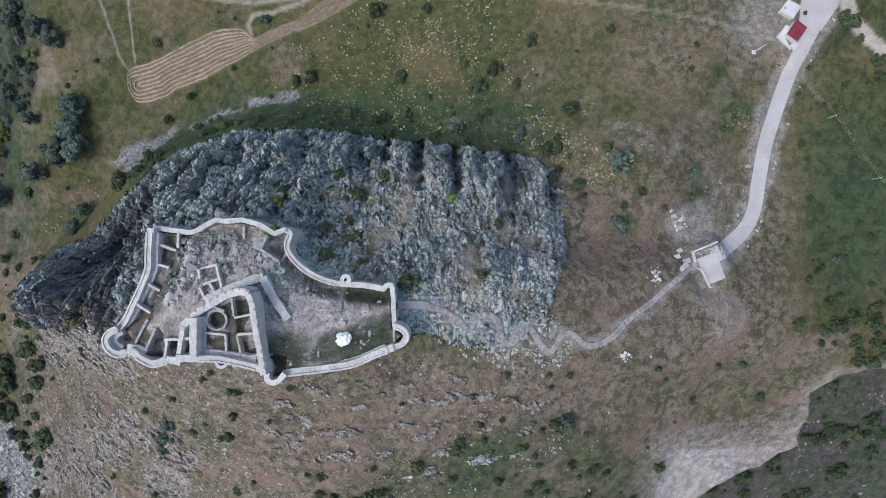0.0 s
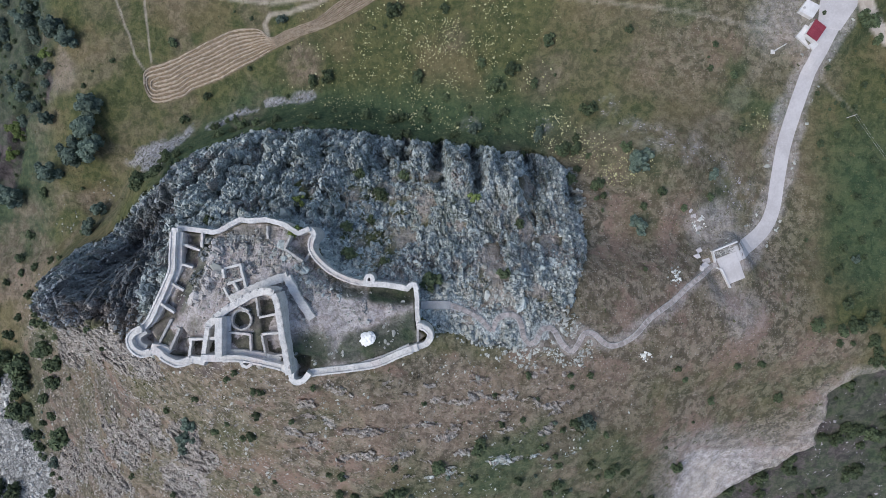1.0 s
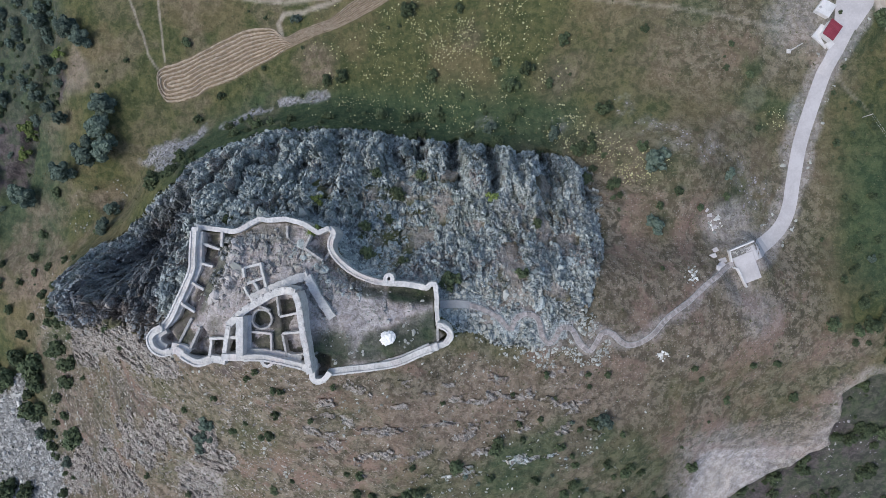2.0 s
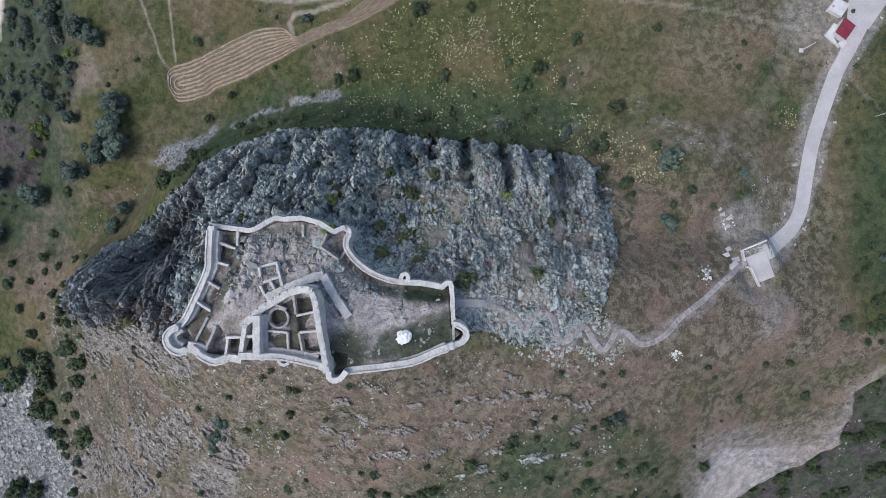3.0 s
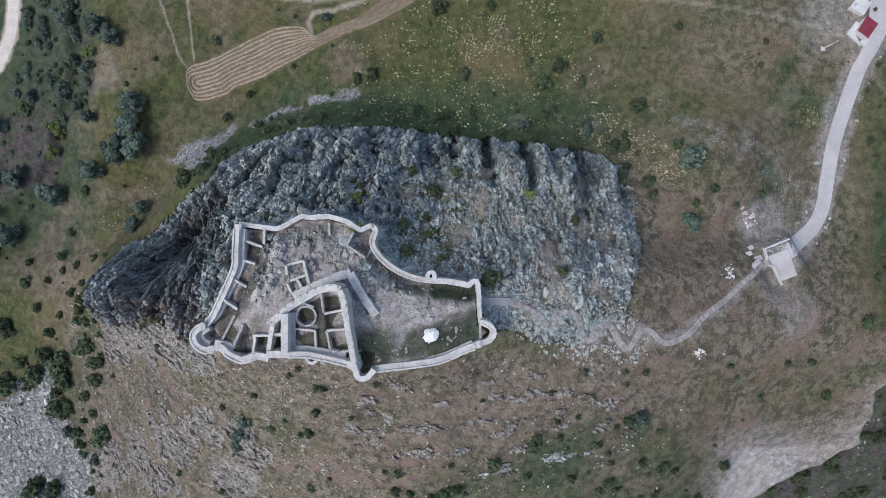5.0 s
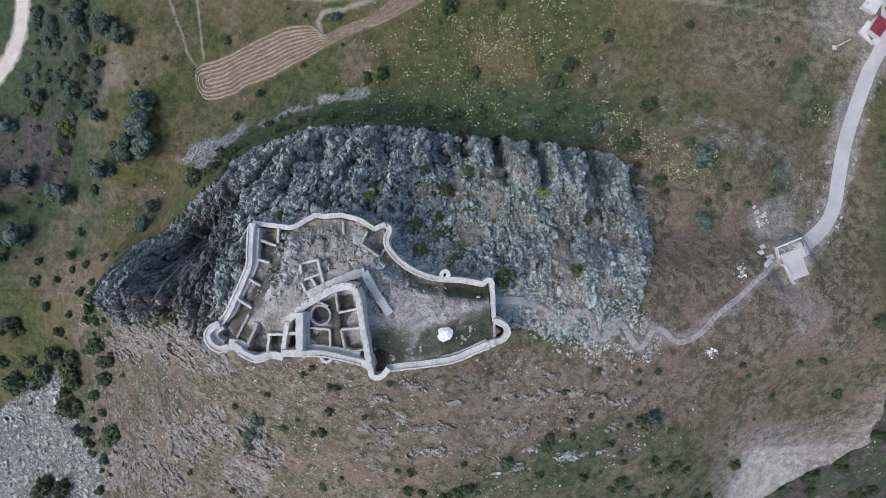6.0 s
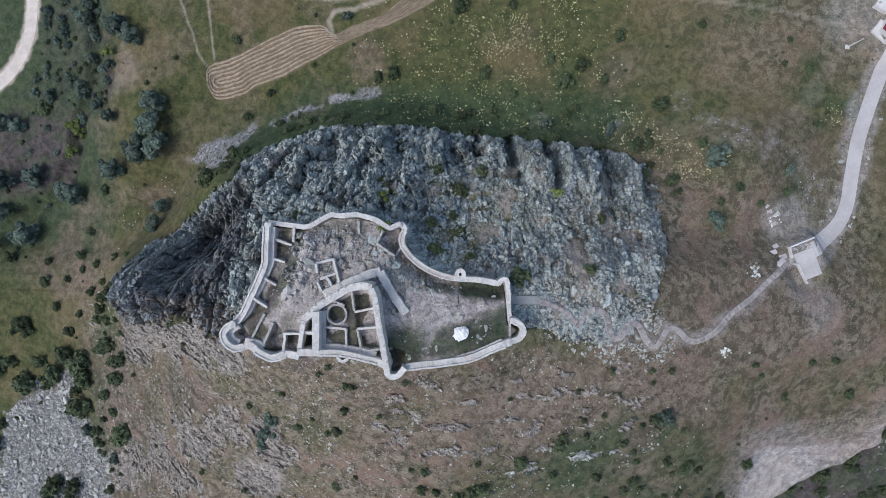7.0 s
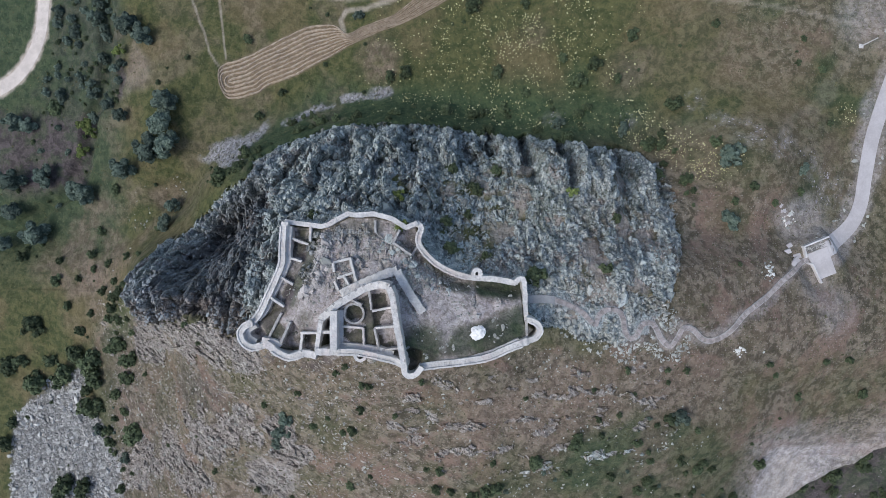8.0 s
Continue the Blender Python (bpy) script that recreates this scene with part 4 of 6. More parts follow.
def at(points, z):
    return [(x, y, z) for x, y in points]


west_wall = castle_part("curtain_wall", at([(-47.7, 3.3), (-48.1, -0.4), (-48.2, -3.4), (-49.2, -6.1), (-50.6, -9.1), (-51.7, -11.5), (-53, -13.1)], 34.2), 1.15, 9, seed=2)
castle_part("walkway", at([(-47.0, 2.6), (-47.2, -0.4), (-47.3, -3.3), (-48.3, -5.8), (-49.8, -8.8), (-50.9, -11.2), (-52.2, -12.8)], 33.6), 0.75, 4, seed=3)
round_tower = castle_part("corner_tower", at([(-52.8, -13.1), (-54, -13.7), (-54.7, -14.7), (-54.5, -15.8), (-53.8, -16.7), (-52.7, -17.2), (-51.3, -16.9), (-50, -16.6)], 35.0), 1.2, 12, seed=4)
castle_part("walkway", at([(-52.4, -13.6), (-53.2, -14.1), (-53.7, -14.8), (-53.5, -15.5), (-53, -16.0), (-52.3, -16.3)], 34.3), 0.9, 4, seed=5)
stepped_wall = castle_part("curtain_wall", at([(-50.4, -16.4), (-49.2, -17.2), (-48.5, -17.9), (-46.7, -18.7), (-44.4, -17.9), (-42.2, -18.3)], 35.8), 1.25, 11, curved=False, seed=6)
castle_part("walkway", at([(-51.2, -15.9), (-48.8, -16.4), (-48.2, -17.0)], 35.0), 1.0, 5, curved=False, seed=7)
castle_part("curtain_wall", at([(-48, 3.4), (-42, 2.6), (-41, 2.8), (-39.3, 3.8), (-37.6, 4.7), (-36.2, 4.5), (-33.2, 4.7), (-30.3, 3.9), (-27.9, 2.4), (-26, 3.2)], 33.0), 0.85, 8, curved=False, seed=8)
north_wall = castle_part("curtain_wall", at([(-26.2, 3.2), (-25.4, 2.3), (-26, 0.7), (-25.4, -1.1), (-23.1, -3.5), (-20.4, -5), (-17.8, -5.8), (-15.3, -6.0), (-12.8, -6.2), (-9.7, -6.8)], 32.6), 1.0, 9, seed=9)
castle_part("buttress", at([(-16.75, -6.1), (-16.75, -5.1), (-16.5, -4.65), (-16.1, -4.55), (-15.75, -4.75), (-15.6, -5.2), (-15.6, -6.1)], 32.75), 0.75, 9, label="small rounded stone buttress", seed=10)
castle_part("corner_tower", at([(-9.9, -6.8), (-9.3, -6.2), (-8.6, -6.1), (-8.3, -6.9)], 33.2), 0.9, 8, seed=11)
castle_part("gate_wall", at([(-8.4, -6.8), (-8.3, -7.8), (-8.2, -9.0)], 33.2), 0.8, 7, curved=False, seed=12, ragged=0.14)
castle_part("gate_wall", at([(-8.2, -10.4), (-8.1, -11.5), (-8.0, -12.9)], 33.2), 0.8, 7, curved=False, seed=13, ragged=0.14)
castle_part("lintel", at([(-8.2, -8.9), (-8.2, -10.5)], 33.15), 0.78, 0.7, curved=False, seed=14)
east_tower = castle_part("corner_tower", at([(-8.1, -12.7), (-7.2, -12.8), (-6.2, -13.5), (-5.9, -14.5), (-6.6, -15.6), (-8.2, -16.2)], 34.5), 1.0, 10, seed=15)
castle_part("partition_wall", at([(-8.1, -12.9), (-8.0, -15.8)], 33.8), 0.4, 3, RUBBLE, curved=False, seed=16)
south_wall = castle_part("curtain_wall", [(-8, -16.1, 34.8), (-11, -17.2, 35), (-14.6, -18.7, 35.2), (-18.3, -19.3, 35.5), (-22.5, -19.7, 35.9), (-25.4, -20.1, 36.3)], 1.25, 10, seed=17)
castle_part("walkway", [(-9.4, -15.9, 34.4), (-14.2, -17.9, 34.6), (-18.2, -18.6, 34.9), (-24.6, -19.2, 35.2)], 0.6, 3, seed=18)
castle_part("corner_tower", at([(-25.1, -19.8), (-25.6, -20.5), (-26.2, -21.1), (-27.2, -21.3), (-27.8, -20.8), (-27.9, -19.7)], 37.4), 0.95, 12, seed=19)


def parapet(points, thick, seed, under, owner=castle_part):
    """Thin raised kerbs along both edges of a wall's top."""
    line = resample(points, 0.9)
    for sgn in (1, -1):
        edge = [(p.x + sgn * s.x * (thick / 2 - 0.15), p.y + sgn * s.y * (thick / 2 - 0.15), p.z + (0.32 if sgn > 0 else 0.2)) for p, s in zip(line, sides(line))]
        owner("parapet", edge, 0.3, 0.6, seed=seed + sgn, ragged=0.07, under=under)


parapet([(-47.9, 2.6, 34.2), (-48.1, -0.4, 34.2), (-48.2, -3.4, 34.2), (-49.2, -6.1, 34.2), (-50.6, -9.1, 34.2), (-51.7, -11.5, 34.2), (-52.8, -12.9, 34.2)], 1.15, 101, west_wall)
parapet([(-9, -16.5, 34.85), (-11, -17.2, 35), (-14.6, -18.7, 35.2), (-18.3, -19.3, 35.5), (-22.5, -19.7, 35.9), (-25, -20, 36.2)], 1.25, 104, south_wall)
parapet([(-25.4, 2.0, 32.6), (-25.9, 0.7, 32.6), (-25.4, -1.1, 32.6), (-23.1, -3.5, 32.6), (-20.4, -5, 32.6), (-17.8, -5.8, 32.6)], 1.0, 107, north_wall)
parapet([(-52.8, -13.1, 35), (-54, -13.7, 35), (-54.7, -14.7, 35), (-54.5, -15.8, 35), (-53.8, -16.7, 35), (-52.7, -17.2, 35), (-51.3, -16.9, 35)], 1.2, 110, round_tower)
parapet([(-49.2, -17.3, 35.8), (-46.7, -18.6, 35.8), (-44.4, -18, 35.8)], 1.25, 113, stepped_wall)
parapet([(-7.6, -12.8, 34.5), (-6.4, -13.4, 34.5), (-6, -14.5, 34.5), (-6.6, -15.5, 34.5)], 1.0, 116, east_tower)

keep = thing("castle_keep", -35, -13, 34, "roofless inner keep of pale stone with small ruined rooms", "castle")


def keep_part(name, points, thick, deep, material=LIME, curved=True, label="", seed=1, ragged=0.08, under=None, outer=None):
    return part(name, rel(masonry(name, points, thick, deep, material, curved, 0.45, ragged, seed, 1.06, outer), -35, -13, 34), under or keep, label)


keep_east = keep_part("keep_wall", at([(-27.74, -19.6), (-28.43, -15.3), (-28.82, -13.5), (-29.5, -8.8), (-30.1, -7.1)], 39.7), 1.0, 8, curved=False, seed=21, outer=1.3)
ARC = [(-30.05, -7.05, 39.6), (-31.6, -6.75, 38.7), (-34.0, -7.35, 37.9), (-36.4, -8.7, 37.6), (-38.4, -9.9, 37.6), (-40.3, -11.5, 37.6), (-41.1, -12.4, 37.6)]
keep_arc = keep_part("keep_wall", ARC, 1.2, 7, seed=22)
keep_part("keep_wall", at([(-38.77, -10.8), (-38.77, -16.86)], 39.2), 1.2, 6, curved=False, seed=23)
keep_part("bench", at([(-38.0, -10.8), (-38.0, -16.6)], 37.0), 0.8, 3, curved=False, seed=24)
keep_part("box_wall", at([(-41.0, -12.4), (-41.4, -14.9), (-41.7, -17.0)], 37.8), 0.75, 7, curved=False, seed=25)
keep_part("box_wall", at([(-41.2, -14.3), (-39.4, -14.3)], 37.4), 0.5, 4, curved=False, seed=26)
keep_south = keep_part("keep_wall", at([(-41.9, -17.3), (-39.1, -17.3), (-35.5, -17.3), (-32.3, -17.9), (-29.3, -18.7), (-27.9, -19.4)], 38.2), 1.15, 10, curved=False, seed=27)
keep_part("bench", at([(-38.6, -16.4), (-35.4, -16.5), (-32.2, -17.0), (-29.6, -17.7)], 37.3), 0.8, 3, curved=False, seed=28)
keep_part("turret", at([(-35.6, -17.8), (-35.3, -18.5), (-34.7, -18.7), (-34.1, -18.4), (-33.9, -17.9)], 38.2), 0.55, 9, seed=29)
for k, (a, b) in enumerate([((-36.4, -9.2), (-34.6, -10)), ((-33.5, -7.6), (-33.1, -10.8)), ((-33, -11), (-30, -10.4)), ((-32.6, -13.7), (-29.3, -13.4)),
                            ((-32.6, -13.7), (-31.9, -17.4)), ((-37.8, -13.4), (-34.4, -13.7)), ((-34.4, -13.7), (-34.3, -16.4)), ((-31.4, -17.2), (-28.6, -16.8))]):
    keep_part("room_wall", at([a, b], 37.4), 0.36, 3, LIME if k in (2, 3, 5, 6) else RUBBLE, curved=False, seed=40 + k)
ring = [(-35.9 + 1.55 * math.cos(a), -11.4 + 1.55 * math.sin(a), 37.15) for a in np.linspace(0, 2 * math.pi, 25)]
keep_part("cistern_ring", ring, 0.36, 3, RUBBLE, seed=50)
for k in range(9):
    f = k / 8
    x, y = -29.66 + 1.72 * f, -8.2 - 10.2 * f
    keep_part("merlon", at([(x + 0.3, y - 0.2), (x + 0.4, y + 0.28)], 39.86), 0.3, 0.5, RUBBLE, curved=False, seed=60 + k, ragged=0.03, under=keep_east)

for k in range(9):
    f = 0.04 + 0.115 * k
    arc = resample(ARC[:-1], 0.1)
    p = arc[int(f * (len(arc) - 1))]
    keep_part("merlon", at([(p.x - 0.25, p.y + 0.28), (p.x - 0.05, p.y + 0.62)], p.z + 0.16), 0.3, 0.5, RUBBLE, curved=False, seed=120 + k, ragged=0.03, under=keep_arc)
parapet([(-38.4, -17.35, 38.2), (-35.5, -17.35, 38.2), (-32.3, -17.95, 38.2), (-29.3, -18.7, 38.2)], 1.1, 133, keep_south, keep_part)

houses = thing("house_foundations", -43, -6, 32, "low ruined stone room walls inside the castle yard", "ruin")
for k, (a, b) in enumerate([((-46.9, 0.6), (-44.1, -0.4)), ((-43.7, 2.5), (-43.8, 0.1)), ((-47.6, -2.5), (-45.1, -3.2)), ((-48.4, -5.8), (-46.4, -7)),
                            ((-50, -9.1), (-47.8, -10.6)), ((-48.2, -11.6), (-50.3, -15.7)), ((-46.6, -13), (-48.2, -16.5)), ((-44.6, -14.6), (-42, -14.6)),
                            ((-44.5, -14.8), (-44.8, -17.6)), ((-39.7, -3.4), (-36.9, -2.6)), ((-36.9, -2.6), (-35.9, -6.6)), ((-39.7, -3.4), (-39.5, -4.9)),
                            ((-39, -5.9), (-36.2, -4.9)), ((-39.4, -6.4), (-38.7, -7.9)), ((-37.8, -5.7), (-36.5, -8.1)),
                            ((-28.9, 2.0), (-30.0, -0.1)), ((-30.0, -0.1), (-27.0, -2.2)), ((-27.0, -2.2), (-26.1, -0.8)), ((-33.1, 3.6), (-33.0, 1.5))]):
    top = max(ground_z(*a), ground_z(*b), ground_z((a[0] + b[0]) / 2, (a[1] + b[1]) / 2)) + 0.5
    part("room_wall", rel(masonry("room_wall", at([a, b], top), 0.42, 3, LIME if k not in (5, 6, 15, 16, 17, 18) else RUBBLE, False, 0.4, 0.08, 80 + k), -43, -6, 32), houses)

ledge = new("terrace_path", masonry("terrace_path", [(-38.2, -8.4, 35.9), (-36, -7.3, 35.7), (-32.3, -5.6, 35.3), (-29.2, -4.6, 34.9)], 1.5, 3, LIME, True, 0.5, 0.2, 99))
tagged(ledge, "pale rubble terrace along the keep wall", "path", kind="structure")
ramp = new("ramp", masonry("ramp", [(-29.3, -4.7, 35.0), (-27.4, -7.9, 35.5), (-25.0, -11.4, 35.75)], 1.4, 3, LIME, True, 0.5, 0.16, 98))
tagged(ramp, "worn pale stone ramp dropping into the yard", "ramp", kind="structure")


# ---- way up to the gate ----
gate_ramp = new("gate_ramp", ribbon("gate_ramp", [(-7.7, -9.7), (-5, -9.7), (-2.6, -9.85)], 1.35, plain("grey_concrete", (0.27, 0.275, 0.28), (0.38, 0.385, 0.39), 0.5, 0.9, 0.3, 0.03), 0.25, 0.8, 2, False, 0.8, True))
tagged(gate_ramp, "grey concrete ramp outside the castle gate", "ramp", kind="structure")


def build_stair():
    line = resample([(x, y, 0) for x, y in STAIR], 0.1)
    length, marks, last = 0.0, [], -9
    for a, b in zip(line, line[1:]):
        length += (b - a).length
        if length - last >= 0.45:
            marks.append((a, math.atan2(b.y - a.y, b.x - a.x)))
            last = length
    zs = heights([m[0].x for m in marks], [m[0].y for m in marks])
    stair = thing("stone_stairway", 20, -17, float(zs.min()), "winding flight of pinkish stone steps up to the castle gate", "stairs")
    bm = bmesh.new()
    bmesh.ops.create_cube(bm, size=1)
    bmesh.ops.scale(bm, vec=(0.445, 0.80, 0.34), verts=bm.verts)
    bmesh.ops.bevel(bm, geom=bm.edges[:], offset=0.015, segments=1, affect="EDGES")
    data = bpy.data.meshes.new("step")
    bm.to_mesh(data), bm.free()
    data.materials.append(PAVING)
    rnd = random.Random(4)
    base = stair.matrix_basis.inverted()
    for (p, ang), z in zip(marks, zs):
        ob = part("step", data, stair)
        ob.matrix_basis = base @ pose(p.x, p.y, float(z) + 0.08 + rnd.uniform(-0.05, 0.05), rnd.uniform(-3, 3), rnd.uniform(-3, 3), math.degrees(ang) + rnd.uniform(-5, 5)) @ Matrix.Diagonal((rnd.uniform(0.95, 1.1), rnd.uniform(0.85, 1.1), 1, 1))
    for sgn in (1, -1):
        pts = []
        smooth_line = resample([(x, y, 0) for x, y in STAIR], 0.7)
        for q, s in zip(smooth_line, sides(smooth_line)):
            pts.append((q.x + sgn * s.x * 0.47, q.y + sgn * s.y * 0.47))
        zz = heights([q[0] for q in pts], [q[1] for q in pts]) + 0.2
        data2 = masonry("edging", [(q[0], q[1], float(z)) for q, z in zip(pts, zz)], 0.16, 0.6, RUBBLE, False, 0.7, 0.06, 5)
        part("edging", rel(data2, *stair.location), stair, "low grey stone edging")


build_stair()

top = 10.9
terrace = new("viewing_platform", slab_box("viewing_platform", PLATFORM, top - 3, top, CONCRETE))
tagged(terrace, "pale square concrete landing at the road's end", "platform")
low_wall = new("parapet_wall", masonry("parapet_wall", at([(55.4, 1.3), (50.5, -0.7), (51.0, -2.9)], top + 0.5), 0.32, 3.2, RENDER, False, 1.0, 0.01, 7))
tagged(low_wall, "white rendered low wall bent round a gravel bed", "wall", "landing walls")
low_wall = new("parapet_wall", masonry("parapet_wall", at([(51.3, -4.0), (52.2, -4.3), (54.0, -8.0)], top + 0.5), 0.30, 3.2, RENDER, False, 1.0, 0.01, 8))
tagged(low_wall, "white rendered low wall beside the landing", "wall", "landing walls")

heap_spots = [(50.9 + 4.2 * a + 0.5 * b, -1.0 + 1.75 * a - 1.1 * b, 0.12 + 0.14 * ((i * 37) % 11) / 11) for i, (a, b) in
              enumerate((((k * 0.618) % 1.0) * 0.85 + 0.05, ((k * 0.414) % 1.0) * 0.9) for k in range(110))]
for bx, by, br, ang in ((47.2, -1.7, 0.75, 20), (48.0, -0.5, 0.7, 25), (48.6, -3.6, 0.9, 40), (49.3, -2.6, 0.8, 15), (47.7, -4.2, 0.7, 70), (47.0, 6.6, 0.55, 10), (48.5, 4.2, 0.5, 35), (46.2, 7.6, 0.4, 50)):
    bz = ground_z(bx, by)
    w, d = br, br * 0.62
    c, sn = math.cos(radians(ang)), math.sin(radians(ang))
    ob = new("concrete_block", slab_box("concrete_block", [(bx + c * p - sn * q, by + sn * p + c * q) for p, q in ((-w, -d), (w, -d), (w * 0.9, d), (-w, d * 0.9))], bz - 0.3, bz + 0.25, CONCRETE))
    tagged(ob, "pale broken concrete block lying by the landing", "block", "concrete blocks")

# ---- guard house ----
gz = ground_z(72.5, 44.5)
guard = thing("guard_house", 72.6, 44.6, gz, "small white guard house with a red sheet roof", "building")
quad = [(72.7, 47.1), (74.9, 45.4), (72.9, 42.5), (70.8, 44.1)]


def shrink(points, f):
    cx, cy = sum(p[0] for p in points) / len(points), sum(p[1] for p in points) / len(points)
    return [(cx + (x - cx) * f, cy + (y - cy) * f) for x, y in points]


part("wall", rel(slab_box("wall", shrink(quad, 0.92), gz - 1.0, gz + 1.7, RENDER), 72.6, 44.6, gz), guard)
red_roof = part("roof", rel(slab_box("roof", quad, gz + 1.7, gz + 1.9, RED), 72.6, 44.6, gz), guard, "dark red sheet roof")
part("terrace", rel(slab_box("terrace", [(69.5, 44.0), (71.4, 46.5), (72.2, 46.0), (71.2, 43.6), (72.4, 41.4)], gz - 1.0, gz + 0.5, RENDER), 72.6, 44.6, gz), guard, "white raised terrace")
for k in range(9):
    f = (k + 0.5) / 9
    a, b = Vector(quad[0]).lerp(Vector(quad[1]), f), Vector(quad[3]).lerp(Vector(quad[2]), f)
    part("roof_rib", rel(masonry("roof_rib", [(a.x, a.y, gz + 1.95), (b.x, b.y, gz + 1.95)], 0.06, 0.1, RED, False, 1.0, 0.0, 3), 72.6, 44.6, gz), red_roof)
part("step", rel(slab_box("step", [(72.2, 42.3), (73.5, 43.2), (74.2, 42.4), (73.1, 41.2)], gz - 0.5, gz + 0.35, RENDER), 72.6, 44.6, gz), guard, "white raised doorstep")
bz = ground_z(72, 49.5)
cabin = thing("white_cabin", 72, 49.5, bz, "white flat-roofed cabin beside the guard house", "building")
box = [(69.7, 49.1), (71.5, 51.5), (74.2, 50.1), (72.5, 47.5)]
part("wall", rel(slab_box("wall", shrink(box, 0.96), bz - 1, bz + 0.95, RENDER), 72, 49.5, bz), cabin)
flat_roof = part("roof", rel(slab_box("roof", box, bz + 0.95, bz + 1.1, RENDER), 72, 49.5, bz), cabin)
part("roof_hatch", rel(slab_box("roof_hatch", [(70.7, 49.3), (71.1, 49.6), (70.8, 50.0), (70.4, 49.7)], bz + 1.08, bz + 1.25, BOULDER), 72, 49.5, bz), flat_roof)


# ---- power line ----
def power_pole(x, y, tall, thick, label):
    """A tapered pole with a cross-arm and two insulators; gives the wires' ends."""
    z = ground_z(x, y)
    root = thing("power_pole", x, y, z, label, "pole", "power poles")
    verts, faces = [], []
    limb(verts, faces, Vector((0, 0, -0.6)), Vector((0, 0, tall)), thick, thick * 0.7)
    part("shaft", mesh("shaft", verts, faces + [tuple(range(6, 12))], CONCRETE), root)
    a = Vector((0.75, 0.66, 0)) * 0.24
    verts, faces = [], []
    limb(verts, faces, Vector((0, 0, tall - 0.15)) - a, Vector((0, 0, tall - 0.15)) + a, 0.04, 0.04)
    part("crossarm", mesh("crossarm", verts, faces, CONCRETE), root)
    ends = []
    for sgn in (1, -1):
        verts, faces = [], []
        c = Vector((0, 0, tall - 0.12)) + a * sgn * 0.9
        limb(verts, faces, c, c + Vector((0, 0, 0.14)), 0.04, 0.03)
        part("insulator", mesh("insulator", verts, faces, RENDER), root, "small pale insulator")
        ends.append(c + Vector((x, y, z + 0.14)))
    return ends


def lamp_post(x, y, tall):
    """A white post on a small footing."""
    z = ground_z(x, y)
    root = thing("concrete_post", x, y, z, "tall white concrete post standing on bare ground", "post")
    verts, faces = [], []
    limb(verts, faces, Vector((0, 0, -0.4)), Vector((0, 0, tall)), 0.17, 0.11)
    part("shaft", mesh("shaft", verts, faces + [tuple(range(6, 12))], RENDER), root)
    part("footing", rel(slab_box("footing", [(x - 0.45, y - 0.4), (x + 0.4, y - 0.45), (x + 0.45, y + 0.4), (x - 0.4, y + 0.45)], z - 0.5, z + 0.15, RENDER), x, y, z), root)


def hang_wire(a, b, sag):
    verts, faces = [], []
    pts = [a.lerp(b, k / 16) - Vector((0, 0, sag * 4 * (k / 16) * (1 - k / 16))) for k in range(17)]
    for p, q in zip(pts, pts[1:]):
        limb(verts, faces, p, q, 0.011, 0.011)
    tagged(new("overhead_wire", mesh("overhead_wire", verts, faces, WIRE)), "thin sagging overhead wire between power poles", "wire", "overhead wires")


# ---- straw swaths on the cut field ----
def build_swaths():
    up, low = resample([(x, y, 0) for x, y in FIELD_TOP], 0.5), resample([(x, y, 0) for x, y in FIELD_LOW], 0.5)
    pairs = 5

    def across(s, f):
        a, b = up[int(s * (len(up) - 1))], low[int(s * (len(low) - 1))]
        return b.lerp(a, f), (a - b).length

    for k in range(pairs):
        # each swath runs out along one side, round the tip and back along the other
        hi, lo, s0 = 1 - (k + 0.5) / pairs / 2, (k + 0.5) / pairs / 2, 0.025 + 0.016 * k
        way = [(1 - (1 - s0) * j / 130, hi) for j in range(131)]
        way += [(s0 - 0.012 * math.sin(math.pi * j / 12), hi + (lo - hi) * j / 12) for j in range(1, 12)]
        way += [(s0 + (1 - s0) * j / 130, lo) for j in range(131)]
        spots = [across(s, f) for s, f in way]
        line = [Vector((p.x, p.y, 0)) for p, _ in spots]
        line = [line[0]] + [(a + b * 2 + c) / 4 for a, b, c in zip(line, line[1:], line[2:])] + [line[-1]]
        line = [Vector((p.x + 0.16 * float(grain(p.x / 3.0, p.y / 3.0 + 9 * k, 311)), p.y + 0.16 * float(grain(p.x / 3.0 + 9 * k, p.y / 3.0, 313)), 0)) for p in line]
        nrm = sides(line)
        z = heights([p.x for p in line], [p.y for p in line])
        rnd = random.Random(k)
        verts, faces = [], []
        for i, (p, s) in enumerate(zip(line, nrm)):
            h = min(0.27, max(0.09, spots[i][1] / pairs / 2 * 0.25)) * rnd.uniform(0.6, 1.3)
            for off, up_z in ((-h * 1.15, -0.05), (-h * 0.5, 0.32 * rnd.uniform(0.8, 1.1)), (h * 0.5, 0.32 * rnd.uniform(0.7, 1.2)), (h * 1.15, -0.05)):
                verts.append((p.x + s.x * off, p.y + s.y * off, float(z[i]) + up_z))
        for i in range(len(line) - 1):
            for c in range(3):
                a = i * 4 + c
                faces.append((a + 1, a, a + 4, a + 5))
        ob = new("straw_swath", mesh("straw_swath", verts, faces, STRAW))
        tagged(ob, "long swath of cut straw on the mown field", "straw", "straw swaths", "stuff")


build_swaths()


